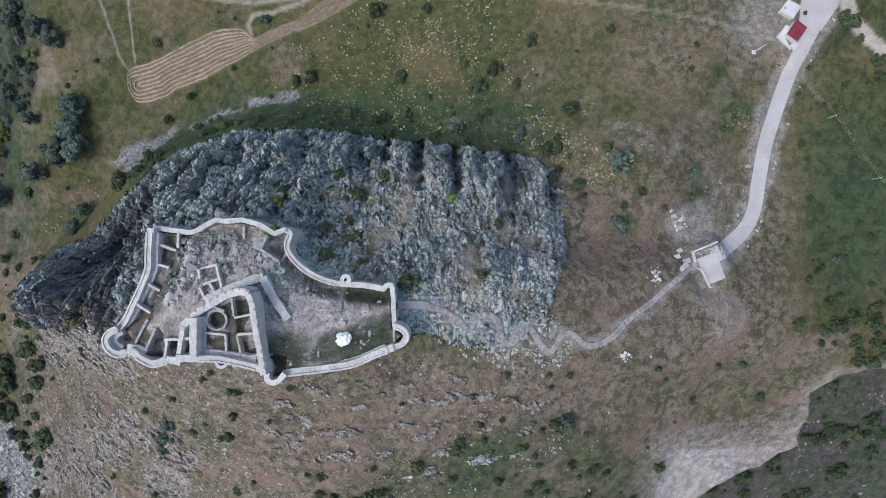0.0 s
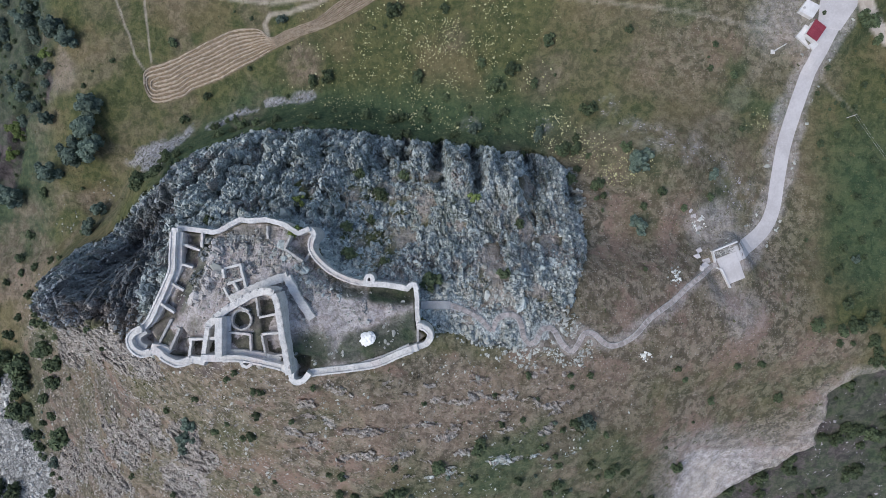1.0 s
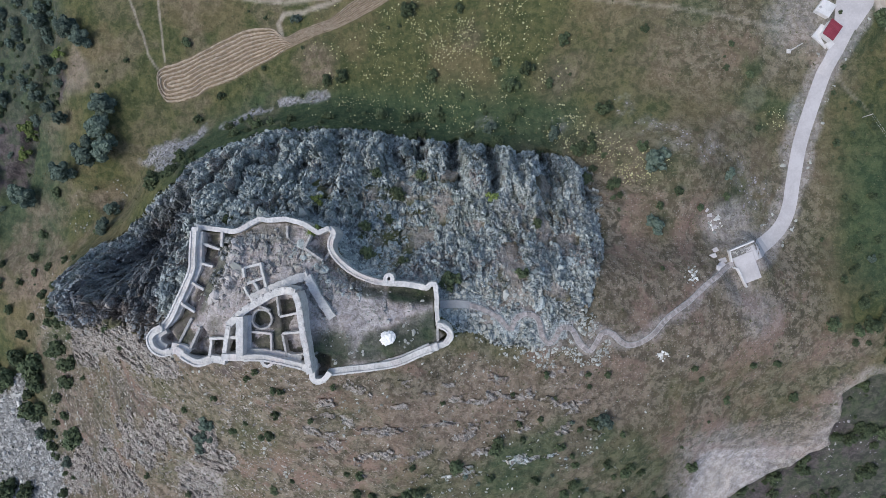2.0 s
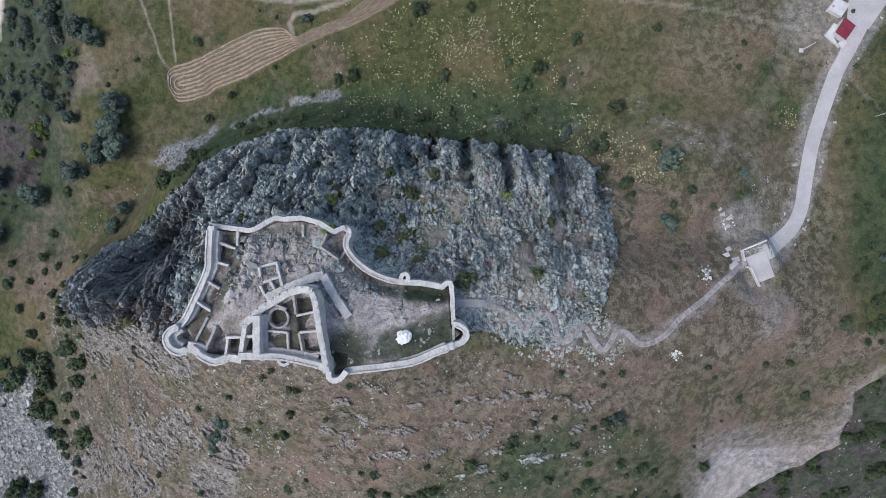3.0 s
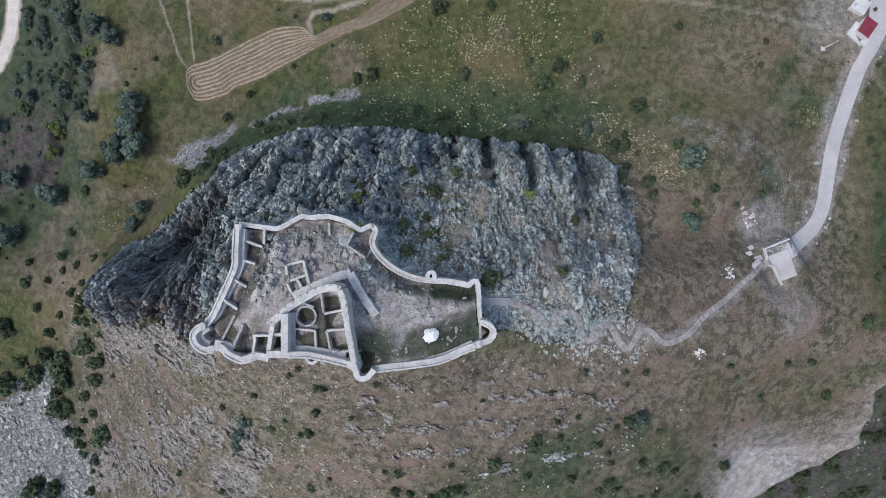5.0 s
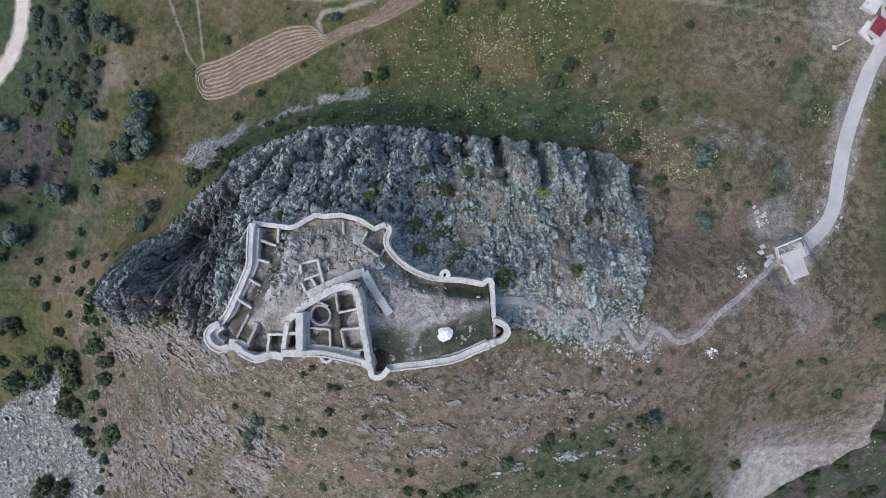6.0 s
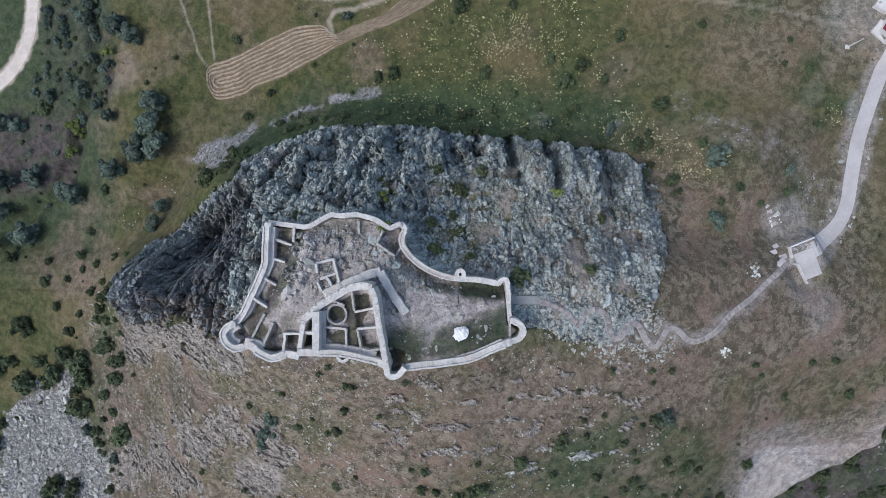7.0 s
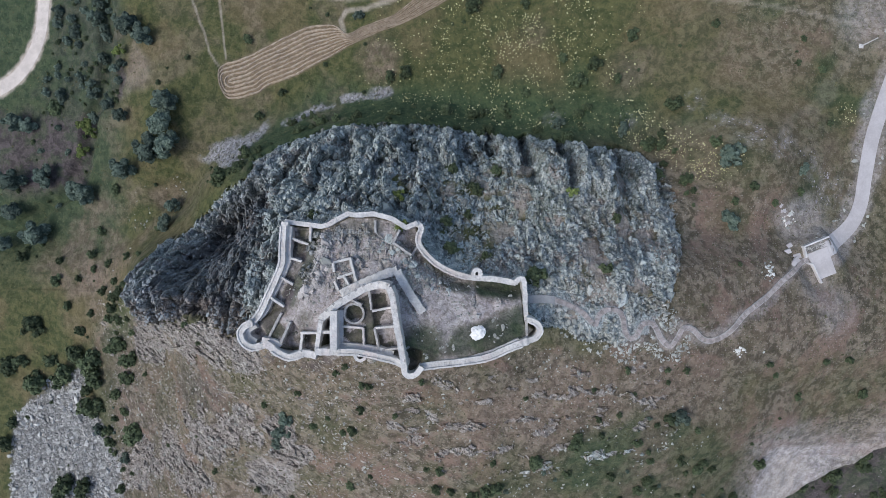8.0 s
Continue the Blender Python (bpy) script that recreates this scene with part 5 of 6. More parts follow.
# ---- plants ----
def leaves(rnd, blobs, count, size):
    """Leaf sprays spread over uneven lobes (x, y, z, r)."""
    verts, faces = [], []
    weight = [b[3] ** 2 for b in blobs]
    for _ in range(count):
        bx, by, bz, br = rnd.choices(blobs, weight)[0]
        d = Vector((rnd.gauss(0, 1), rnd.gauss(0, 1), rnd.gauss(0.35, 1))).normalized()
        p = Vector((bx, by, bz)) + d * br * (rnd.uniform(0.4, 1.2) ** 0.7)
        p.z = max(p.z, 0.05)
        n = (d + Vector((rnd.gauss(0, 0.5), rnd.gauss(0, 0.5), rnd.gauss(0.3, 0.5)))).normalized()
        t = n.orthogonal().normalized()
        t = (Matrix.Rotation(rnd.uniform(0, 6.28), 3, n) @ t) * size * rnd.uniform(0.6, 1.3)
        u = n.cross(t) * 0.55
        i = len(verts)
        verts += [p - t, p + u + n * size * 0.15, p + t, p - u - n * size * 0.1]
        faces += [(i, i + 1, i + 2), (i, i + 2, i + 3)]
    return verts, faces


def limb(verts, faces, a, b, ra, rb):
    d = (b - a).normalized()
    t = d.orthogonal().normalized()
    u = d.cross(t)
    i = len(verts)
    for c, r in ((a, ra), (b, rb)):
        for k in range(6):
            g = k * math.pi / 3
            verts.append(c + (t * math.cos(g) + u * math.sin(g)) * r)
    for k in range(6):
        faces.append((i + k, i + (k + 1) % 6, i + 6 + (k + 1) % 6, i + 6 + k))


def plant(name, label, category, seed, leaf, tall, count, size, group):
    """A plant of crown radius 1; tall: the crown centre's height as a share of the radius."""
    rnd = random.Random(seed)
    root = tagged(new(name), label, category, group)
    blobs = [(0.05, -0.03, tall + 0.15, 0.45)]
    for k in range(10):
        a, r = k * 2.4 + rnd.uniform(-0.5, 0.5), rnd.uniform(0.3, 0.78)
        blobs.append((r * math.cos(a), r * math.sin(a), tall + rnd.uniform(-0.5, 0.4) * min(1, tall), rnd.uniform(0.2, 0.36)))
    v, f = leaves(rnd, blobs, count, size)
    part("crown", mesh("crown", v, f, leaf), root)
    wood_v, wood_f = [], []
    limb(wood_v, wood_f, Vector((0, 0, -0.3)), Vector((0.03, 0.02, tall * 0.7)), 0.075, 0.045)
    for b in blobs[1:6]:
        limb(wood_v, wood_f, Vector((0.03, 0.02, tall * 0.45)), Vector(b[:3]), 0.035, 0.012)
    part("trunk", mesh("trunk", wood_v, wood_f, BARK), root)
    return root


def undergrowth(name, spots, kind, label):
    """Small shrubs (x, y, r) that nobody could count, in one mesh."""
    data = PLANTS[kind][0].children[0].data
    n = len(data.vertices)
    co = np.empty(n * 3)
    data.vertices.foreach_get("co", co)
    tri = np.empty(len(data.loops), np.int64)
    data.loops.foreach_get("vertex_index", tri)
    keep_tris = tri.reshape(-1, 3)[:900]
    co = co.reshape(-1, 3)
    rg = np.random.default_rng(9)
    p = np.array(spots)
    z, a = heights(p[:, 0], p[:, 1]), rg.uniform(0, 6.28, len(p))
    r = p[:, 2][:, None]
    c, sn = np.cos(a)[:, None], np.sin(a)[:, None]
    verts = np.stack([p[:, :1] + r * (c * co[:, 0] - sn * co[:, 1]), p[:, 1:2] + r * (sn * co[:, 0] + c * co[:, 1]), z[:, None] + r * co[:, 2] * 0.9], 2).reshape(-1, 3)
    faces = (np.arange(len(p))[:, None, None] * n + keep_tris[None]).reshape(-1, 3)
    m = bpy.data.meshes.new(name)
    m.vertices.add(len(verts))
    m.vertices.foreach_set("co", verts.astype(np.float32).ravel())
    m.loops.add(faces.size)
    m.loops.foreach_set("vertex_index", faces.astype(np.int32).ravel())
    m.polygons.add(len(faces))
    m.polygons.foreach_set("loop_start", np.arange(len(faces), dtype=np.int32) * 3)
    m.update(calc_edges=True)
    m.polygons.foreach_set("use_smooth", np.zeros(len(faces), bool))
    m.materials.append(data.materials[0])
    return tagged(new(name, m), label, "plants", kind="stuff")


PLANTS = {}
for kind, leaf, tall, count, size, label, cat in (
        ("grey_tree", LEAF_GREY, 1.1, 2800, 0.12, "grey-green broad-crowned tree on the grassy slope", "tree"),
        ("bright_tree", LEAF_BRIGHT, 1.5, 1200, 0.13, "bright green young tree beside the stream gully", "tree"),
        ("dark_bush", LEAF_DARK, 0.55, 750, 0.15, "dark green rounded bush on the hillside", "bush"),
        ("grey_bush", LEAF_GREY, 0.55, 750, 0.15, "grey-green spreading bush on the hillside", "bush"),
        ("bright_bush", LEAF_BRIGHT, 0.55, 600, 0.15, "fresh green bush on the rocky ground", "bush")):
    PLANTS[kind] = [plant(kind, label, cat, 31 * k + len(kind), leaf, tall, count, size, kind.replace("_", " ") + " group") for k in range(3)]
USED = set()
SPOTS = []
lamp_post(65.3, 41.2, 4.9)
poles = [power_pole(81.6, 27.6, 2.8, 0.10, "slender pale power pole standing in the meadow"),
         power_pole(91.8, 14.8, 2.8, 0.10, "slender pale power pole standing in the meadow"),
         power_pole(102.0, 2.0, 2.8, 0.10, "slender pale power pole standing in the meadow")]
for one, two in zip(poles, poles[1:]):
    for p, q in zip(one, two):
        hang_wire(p, q, 0.2)


def grow(kind, x, y, r):
    rnd = random.Random(round(x * 13 + y * 7))
    k = rnd.randrange(3)
    if off_area(np.array([x]), np.array([y]), CRAG)[0] > 0:
        r = r * 1.5
    m = pose(x, y, ground_z(x, y), 0, 0, rnd.uniform(0, 360)) @ Matrix.Diagonal((r * rnd.uniform(0.9, 1.1), r * rnd.uniform(0.9, 1.1), r * rnd.uniform(0.85, 1.1), 1))
    src = PLANTS[kind][k]
    if (kind, k) in USED:
        ob = copy_thing(src, m)
        ob.matrix_basis = m
    else:
        src.matrix_basis = m
        USED.add((kind, k))
    SPOTS.append((x, y, r))


for x, y, r in [(-138.7, 33.4, 2.0), (-135.1, 32.2, 1.7), (-103.2, 18.9, 2.3), (-129.8, 18.4, 2.2), (-139.6, 17.3, 2.5), (-120.9, 14.7, 2), (-116.5, 13.5, 2.1),
                (-139.7, 9.0, 2.3), (-131.7, 2.7, 2.6), (-100.4, 54.6, 2.0), (-96.6, 51.6, 2.0), (-108.8, 35.9, 1.3), (-104.3, 32.9, 1.4), (-124.5, 39.8, 1.1), (-113.2, 59.2, 1.2),
                (-141.5, 0.2, 1.9), (-90.6, 34.9, 2.4), (-95.2, 22.9, 2.5), (-90.0, 24.3, 2.8), (-91.0, 30.0, 2.3), (-94.8, 26.0, 1.6), (-90.3, 9.7, 1.5), (-90.4, 5.0, 1.6)]:
    grow("grey_tree", x, y, r * 1.45)
for x, y, r in [(-117.4, 31.6, 2.0), (-115.2, 29.8, 1.8), (-118.8, 25.0, 1.8), (-104.0, 48.9, 1.5)]:
    grow("bright_tree", x, y, r)
for x, y, r in [(-72.2, 15.2, 2.3), (-107.1, 14.2, 1.2), (-112, 3.3, 1.3), (-132, -21.5, 2.6), (-126.9, 37.2, 1.8),
                (-136.9, -3.4, 1.4), (-117.5, -22.7, 1.3), (-119.2, -28.7, 2.4), (-114.2, -30.7, 3), (-113.4, -34.9, 2.5), (-123.1, -33.7, 2.3), (-125, -36.2, 2),
                (-132.1, -37.4, 2.9), (-141.4, -33.4, 2.3), (-116.9, -38.8, 1.5), (-115.9, -43.1, 2.9), (-100.5, -47.5, 2.7), (-126.1, -66.7, 3.1),
                (-119.9, -66.3, 2.5), (-142, -49.5, 1.4), (-144.4, -55.1, 1.9), (-137.6, -31.8, 1.8), (-127.7, -31.4, 1.7), (-100, -28.5, 2.2), (-101.5, -33.5, 1.9), (-103.5, -25, 2.0)]:
    grow("dark_bush", x, y, r * 1.3)
for x, y, r in [(-113.7, -49.3, 1.8), (-105.5, -56.3, 1.8), (35.4, 17.7, 3.0), (2.8, 26.1, 1.7), (16.5, 24.6, 1.7), (23.7, -33.4, 2.2), (-51.2, -32.8, 1.6),
                (-42.2, 54.2, 1.6), (51.2, 15.1, 1.5), (84.2, -2.5, 1.1), (35, 4.6, 2.2), (-52.5, -35.8, 2.1), (-54.2, -38.8, 1.4)]:
    grow("grey_bush", x, y, r)
for x, y, r in [(-15.5, 54.6, 2.2), (-3.5, 54.1, 1.4), (18.9, 45.3, 1.6), (27.1, 29.6, 2.1), (-58.1, 28.9, 1.5), (-67.3, 31.6, 1.3), (-34.7, 39.5, 1.5),
                (-30.9, 40.2, 1.7), (35.5, 46.2, 1.1), (-9.7, 39.1, 1.7), (-70, 50.3, 1.4), (-61.5, 37.1, 1.2), (21, 20.7, 1.6), (9.6, 29.9, 1.2),
                (39.3, 11.3, 1.2), (50.8, 10.5, 1), (-20.2, 14.3, 1.1), (-15.7, 10.2, 1.1), (-6.1, -5.6, 1.4), (-21.3, 3.9, 0.9), (-20.3, -1.2, 1.1),
                (10.3, 4.7, 0.8), (-44.2, 4.9, 0.7), (-14.3, -2.5, 0.8), (6.8, -4.6, 0.9), (11.1, 39.5, 1.9), (7.7, 35.9, 2.1)]:
    grow("dark_bush", x, y, r)
for x, y, r in [(-37.9, -33.6, 1.1), (-35.3, -23.7, 0.8), (-39.4, -21.5, 0.7), (-25.4, -23.1, 0.6), (-4.9, -41.4, 1.3), (-12.8, -40.4, 0.8), (-22.6, -41.9, 1),
                (1.7, -44.2, 1.1), (-39.9, -47, 1.1), (-35.7, -44, 0.6), (3.1, -35.7, 0.9), (45.1, -26.8, 0.8), (52.7, -32.3, 1), (69.8, -32.8, 1.4),
                (56.9, -24.5, 0.9), (11.6, -23.2, 0.8), (19.8, -23.7, 0.7), (-70.2, -15.1, 0.9), (-30.1, -30, 0.7), (-42.5, -31.3, 0.6), (-94.7, -31.6, 0.8),
                (48.2, -49.1, 1.5), (30.4, -46.9, 1.5), (5.4, -26.7, 0.6), (-7.3, -27.5, 0.6)]:
    grow("dark_bush", x, y, r)
for x, y, r in [(84.4, 47.2, 2.5), (87.6, 43.9, 1.4), (92.5, 36, 1.6), (91.8, 39.5, 1.7), (74.6, -16.1, 1.7), (84.2, -16.7, 1.5), (89.2, -20.1, 1.8), (94.4, -25, 2.1),
                (92.4, -12.8, 1.3), (79.6, -4.9, 1), (91.3, -31.9, 2.2), (93.1, -46.9, 2), (100.8, -45.4, 2.3), (84.8, -56.5, 1.7), (101.2, -55.7, 1.9),
                (63.3, -24.4, 1), (90.2, 31.2, 1), (44.5, 7.9, 0.9), (84, 10.8, 1)]:
    grow("dark_bush", x, y, r)
for x, y, r in [(-29.9, 8.6, 0.9), (1.7, 9.4, 0.9), (-28.7, 2.9, 0.8)]:
    grow("bright_bush", x, y, r)


for x, y, r in [(-19.1, 13.9, 1.0), (-15.2, 10.4, 1.1), (-11.8, 14.1, 0.9), (-20.5, 3.6, 1.0), (-19.9, 0.5, 1.1), (-20.9, -2.2, 0.8), (-17.3, 5.2, 0.7),
                (6.1, 36.6, 1.7), (10.5, 30.5, 1.6), (4.6, 41.4, 1.3), (16, 36, 1.3), (35.5, 45.7, 1.4), (36, 8.5, 1.0), (33.6, 20.6, 1.5),
                (-3.5, 34, 1.2), (-8.6, 30.4, 1.5), (1.8, 27.5, 1.4), (-1.4, 24.8, 1.2), (22.6, 14.2, 1.1), (24.3, 21.2, 1.5), (18.5, 24, 1.6), (56.9, 36, 1.0),
                (-113.8, -2.7, 1.5), (-112.6, -6.4, 1.2), (-103.9, -9, 1.3), (-108.4, -12, 1.6), (-104.5, -16, 1.7), (-113.1, -18, 1.2), (-120.6, -16.1, 1.4), (-107.4, -4.8, 1.2),
                (-104, -22.7, 1.8), (-112.1, 3.9, 1.0), (-124.2, -4.3, 1.2), (-124.8, -9.5, 1.9), (-117.8, -9, 1.2), (-99.8, -2.9, 1.1), (-106.5, -18.8, 1.5),
                (-36, -28.8, 1.0), (-41.7, -31.3, 0.7), (-40, -34.2, 0.8), (-45.6, -33.6, 1.0), (-23.2, -46.4, 1.2), (-34.1, -24, 0.8), (-47.3, -26.4, 0.7), (-55, -29.9, 0.8)]:
    if all((x - a) ** 2 + (y - b) ** 2 > 0.5 * (r + c) ** 2 for a, b, c in SPOTS):
        grow("dark_bush", x, y, r)


# ---- loose stones ----
def stone_mesh(rnd):
    """An angular broken block."""
    bm = bmesh.new()
    for _ in range(11):
        d = Vector((rnd.gauss(0, 1), rnd.gauss(0, 1), rnd.gauss(0, 1))).normalized()
        bm.verts.new(Vector((d.x * 1.05, d.y * 0.9, d.z * 0.75)))
    out = bmesh.ops.convex_hull(bm, input=bm.verts)
    bmesh.ops.delete(bm, geom=[g for g in out["geom_interior"] if isinstance(g, bmesh.types.BMVert)], context="VERTS")
    data = bpy.data.meshes.new("boulder")
    bm.to_mesh(data), bm.free()
    return data


rnd = random.Random(12)
STONES = [stone_mesh(rnd) for _ in range(8)]
for s in STONES:
    s.materials.append(BOULDER)


def heap(name, spots, material, label):
    """Many stones (x, y, r) in one mesh."""
    zs = heights([s[0] for s in spots], [s[1] for s in spots])
    base = [(np.array([v.co[:] for v in s.vertices]), [tuple(p.vertices) for p in s.polygons]) for s in STONES]
    verts, faces = [], []
    rnd = random.Random(3)
    for (x, y, r), z in zip(spots, zs):
        co, fa = base[rnd.randrange(8)]
        a = rnd.uniform(0, 6.28)
        c, s = math.cos(a) * r, math.sin(a) * r
        i = len(verts)
        verts += [(x + c * p[0] * 1.2 - s * p[1], y + s * p[0] * 1.2 + c * p[1], float(z) + p[2] * r * 0.8 + 0.2 * r) for p in co]
        faces += [tuple(i + k for k in q) for q in fa]
    ob = new(name, mesh(name, verts, faces, material))
    return tagged(ob, label, "stones", kind="stuff")


HEAP_STONE = island("heap_stone", (0.11, 0.11, 0.105), (0.38, 0.375, 0.36))
PALE_STONE = island("pale_rubble", (0.18, 0.19, 0.175), (0.42, 0.43, 0.40))
rnd = random.Random(8)
spots = []
while len(spots) < 7000:
    x, y = rnd.uniform(-147, -106), rnd.uniform(-84, -31)
    d = float(off_area(np.array([x]), np.array([y]), SCREE)[0])
    if d > -1.0 + rnd.random():
        spots.append((x, y, min(1.2, rnd.lognormvariate(-1.2, 0.42))))
spots.sort(key=lambda s: -s[2])
field = tagged(new("boulder_field"), "wide spill of pale grey limestone boulders", "boulders")
field.location = (-130, -55, ground_z(-130, -55))
zs = heights([s[0] for s in spots[:300]], [s[1] for s in spots[:300]])
for (x, y, r), z in zip(spots[:300], zs):
    ob = part("boulder", STONES[rnd.randrange(8)], field)
    ob.matrix_basis = pose(x + 130, y + 55, float(z) + 0.25 * r - field.location.z, rnd.uniform(-20, 20), rnd.uniform(-20, 20), rnd.uniform(0, 360)) @ Matrix.Diagonal((r * 1.15, r * 0.9, r * 0.8, 1))
SCREE_SPOTS = [(x, y, r * 1.45) for x, y, r in spots[300:]]


def scatter(n, box, keep_if, size, seed):
    rnd, out = random.Random(seed), []
    tries = np.array([(rnd.uniform(box[0], box[1]), rnd.uniform(box[2], box[3])) for _ in range(n)])
    ok = keep_if(tries[:, 0], tries[:, 1])
    for (x, y), k in zip(tries, ok):
        if k > rnd.random():
            out.append((float(x), float(y), size * rnd.lognormvariate(0, 0.45)))
    return out


def clear(x, y):
    a = np.minimum(off_line(x, y, ROAD) - 2.2, off_line(x, y, STAIR) - 1.0)
    a = np.minimum(a, np.minimum(-off_area(x, y, PLATFORM) - 0.6, off_line(x, y, DIRT) - 3))
    return smooth(0.0, 0.4, np.minimum(a, np.minimum(np.hypot(x - 72, y - 46) - 4, off_line(x, y, BRANCH) - 2.5)))


def blocks(name, spots, aspect, turn, spread, material, label, seed):
    """Many broken blocks (x, y, r) sunk in the ground in one mesh, drawn out along a plan direction."""
    rg = np.random.default_rng(seed)
    p = np.array(spots)
    z = heights(p[:, 0], p[:, 1])
    kind = rg.integers(0, 8, len(p))
    verts, counts, loops, base = [], [], [], 0
    for k, s in enumerate(STONES):
        q = np.flatnonzero(kind == k)
        co = np.array([v.co[:] for v in s.vertices]) * np.array(aspect)
        a = np.radians(turn + rg.normal(0, spread, len(q)))
        tilt, lean = np.radians(rg.normal(0, 20, len(q))), np.radians(rg.normal(0, 20, len(q)))
        x, y, h = (np.broadcast_to(co[None, :, i], (len(q), len(co))) for i in range(3))
        y, h = y * np.cos(tilt)[:, None] - h * np.sin(tilt)[:, None], y * np.sin(tilt)[:, None] + h * np.cos(tilt)[:, None]
        x, h = x * np.cos(lean)[:, None] - h * np.sin(lean)[:, None], x * np.sin(lean)[:, None] + h * np.cos(lean)[:, None]
        x, y = x * np.cos(a)[:, None] - y * np.sin(a)[:, None], x * np.sin(a)[:, None] + y * np.cos(a)[:, None]
        r = p[q, 2][:, None]
        verts.append(np.stack([p[q, 0][:, None] + r * x, p[q, 1][:, None] + r * y, z[q][:, None] + r * (h - 0.3)], 2).reshape(-1, 3))
        fan = np.concatenate([np.array(f.vertices) for f in s.polygons])
        sizes = np.array([len(f.vertices) for f in s.polygons])
        loops.append((base + np.arange(len(q))[:, None] * len(co) + fan[None, :]).ravel())
        counts.append(np.tile(sizes, len(q)))
        base += len(q) * len(co)
    verts, loops, counts = np.concatenate(verts), np.concatenate(loops), np.concatenate(counts)
    m = bpy.data.meshes.new(name)
    m.vertices.add(len(verts))
    m.vertices.foreach_set("co", verts.astype(np.float32).ravel())
    m.loops.add(len(loops))
    m.loops.foreach_set("vertex_index", loops.astype(np.int32))
    m.polygons.add(len(counts))
    m.polygons.foreach_set("loop_start", np.concatenate([[0], np.cumsum(counts)[:-1]]).astype(np.int32))
    m.update(calc_edges=True)
    m.polygons.foreach_set("use_smooth", np.zeros(len(counts), bool))
    m.materials.append(material)
    return tagged(new(name, m), label, "stones", kind="stuff")


def rocky_at(x, y):
    return on_grid(ROCKY, x, y)


saddle = lambda x, y: smooth(-27, -22, x) * smooth(18, 10, x) * smooth(12, 8, y + 0.1 * x) * smooth(-6, -3, y) * smooth(-0.1, 0.1, fbm(x / 4, y / 4, 265, 3) + 0.05)
crag_cover = lambda x, y: smooth(0.45, 0.85, rocky_at(x, y)) * smooth(-1.0, 0.5, off_area(x, y, CRAG)) * smooth(-0.4, -1.0, off_area(x, y, CASTLE)) * clear(x, y) * (0.3 + 0.7 * smooth(-0.15, 0.1, fbm(x / 5, y / 5, 261, 3))) * (1 - 0.9 * smooth(-3, 1, off_area(x, y, SHADED_HOLLOW))) * (1 - 0.6 * saddle(x, y))
# same blocks as on the crag, shade painted in by the darker copy
blocks("hollow_blocks", scatter(13000, (-92, -57, -20, 20), crag_cover, 0.24, 60), (0.7, 1.3, 1.0), -35, 25, SHADED_STONE, "limestone blocks on the crag's western nose, coloured darker for its shade", 4)
crag_spots = sorted(scatter(40000, (-57, 25, -20, 27), crag_cover, 0.27, 61), key=lambda p: -p[2] * (1 if -26 < p[0] < 6 else 0.01))
rnd = random.Random(19)
CRAG_ROCKS = [s.copy() for s in STONES]
for s in CRAG_ROCKS:
    s.materials.clear()
    s.materials.append(CRAG_STONE)
for (x, y, r), z in zip(crag_spots[:300], heights([p[0] for p in crag_spots[:300]], [p[1] for p in crag_spots[:300]])):
    ob = part("rock", CRAG_ROCKS[rnd.randrange(8)], bpy.data.objects["ground"])
    ob.matrix_basis = pose(x, y, float(z) - 0.3 * r, rnd.gauss(0, 20), rnd.gauss(0, 20), rnd.gauss(0, 35)) @ Matrix.Diagonal((r * 0.7, r * 1.3, r * 1.15, 1))
blocks("crag_blocks", crag_spots[300:], (0.7, 1.3, 1.15), 0, 35, CRAG_STONE, "broken blue-grey limestone blocks covering the crag", 1)
bed_cover = lambda x, y: smooth(0.25, 0.5, rocky_at(x, y)) * smooth(-0.5, -2.0, off_area(x, y, CRAG)) * smooth(-0.8, -1.6, off_area(x, y, CASTLE)) * smooth(-12, -15, y) * smooth(16, -10, x)
blocks("bedded_slabs", scatter(26000, (-115, 16, -66, -13), bed_cover, 0.18, 62), (1.9, 0.75, 0.8), -40, 24, BED_STONE, "buff limestone slabs lying in tilted beds", 2)
strewn = lambda x, y: clear(x, y) * smooth(-114, -106, x) * smooth(-24, -40, x) * smooth(0.0, -1.5, off_area(x, y, CASTLE)) * smooth(0, -1.5, off_area(x, y, CRAG)) * (0.15 + 0.85 * smooth(-0.2, 0.2, fbm(x / 6, y / 6, 263, 4)))
blocks("strewn_slabs", scatter(15000, (-114, -26, -64, -14), strewn, 0.165, 66), (1.6, 0.85, 0.75), -40, 30, BED_STONE, "small buff stones strewn over the heathy slope", 8)
stony = lambda x, y: np.max([smooth(r * 1.3, r * 0.3, np.hypot(x - a, y - b)) for a, b, r in STONY], axis=0) * smooth(-0.2, 0.15, fbm(x / 2, y / 2, 251, 3))
blocks("field_stones", scatter(8000, (-2, 63, 6, 34), stony, 0.15, 63), (1.1, 0.9, 0.7), 0, 90, LILAC_STONE, "lilac-grey field stones lying in patches", 3)
blocks("scree_stones", SCREE_SPOTS, (1.1, 0.95, 0.85), 0, 90, SCREE_STONE, "small grey stones filling the boulder spill", 5)
spine_cover = lambda x, y: smooth(1.5, 0.5, off_line(x, y, [(-41.2, 0.2), (-41.8, -4), (-43.8, -8.2)]))
blocks("yard_rocks", scatter(420, (-46, -39, -10, 2), spine_cover, 0.42, 64), (1.0, 1.1, 0.6), 0, 60, YARD_STONE, "pale weathered bedrock blocks in the castle yard", 6)
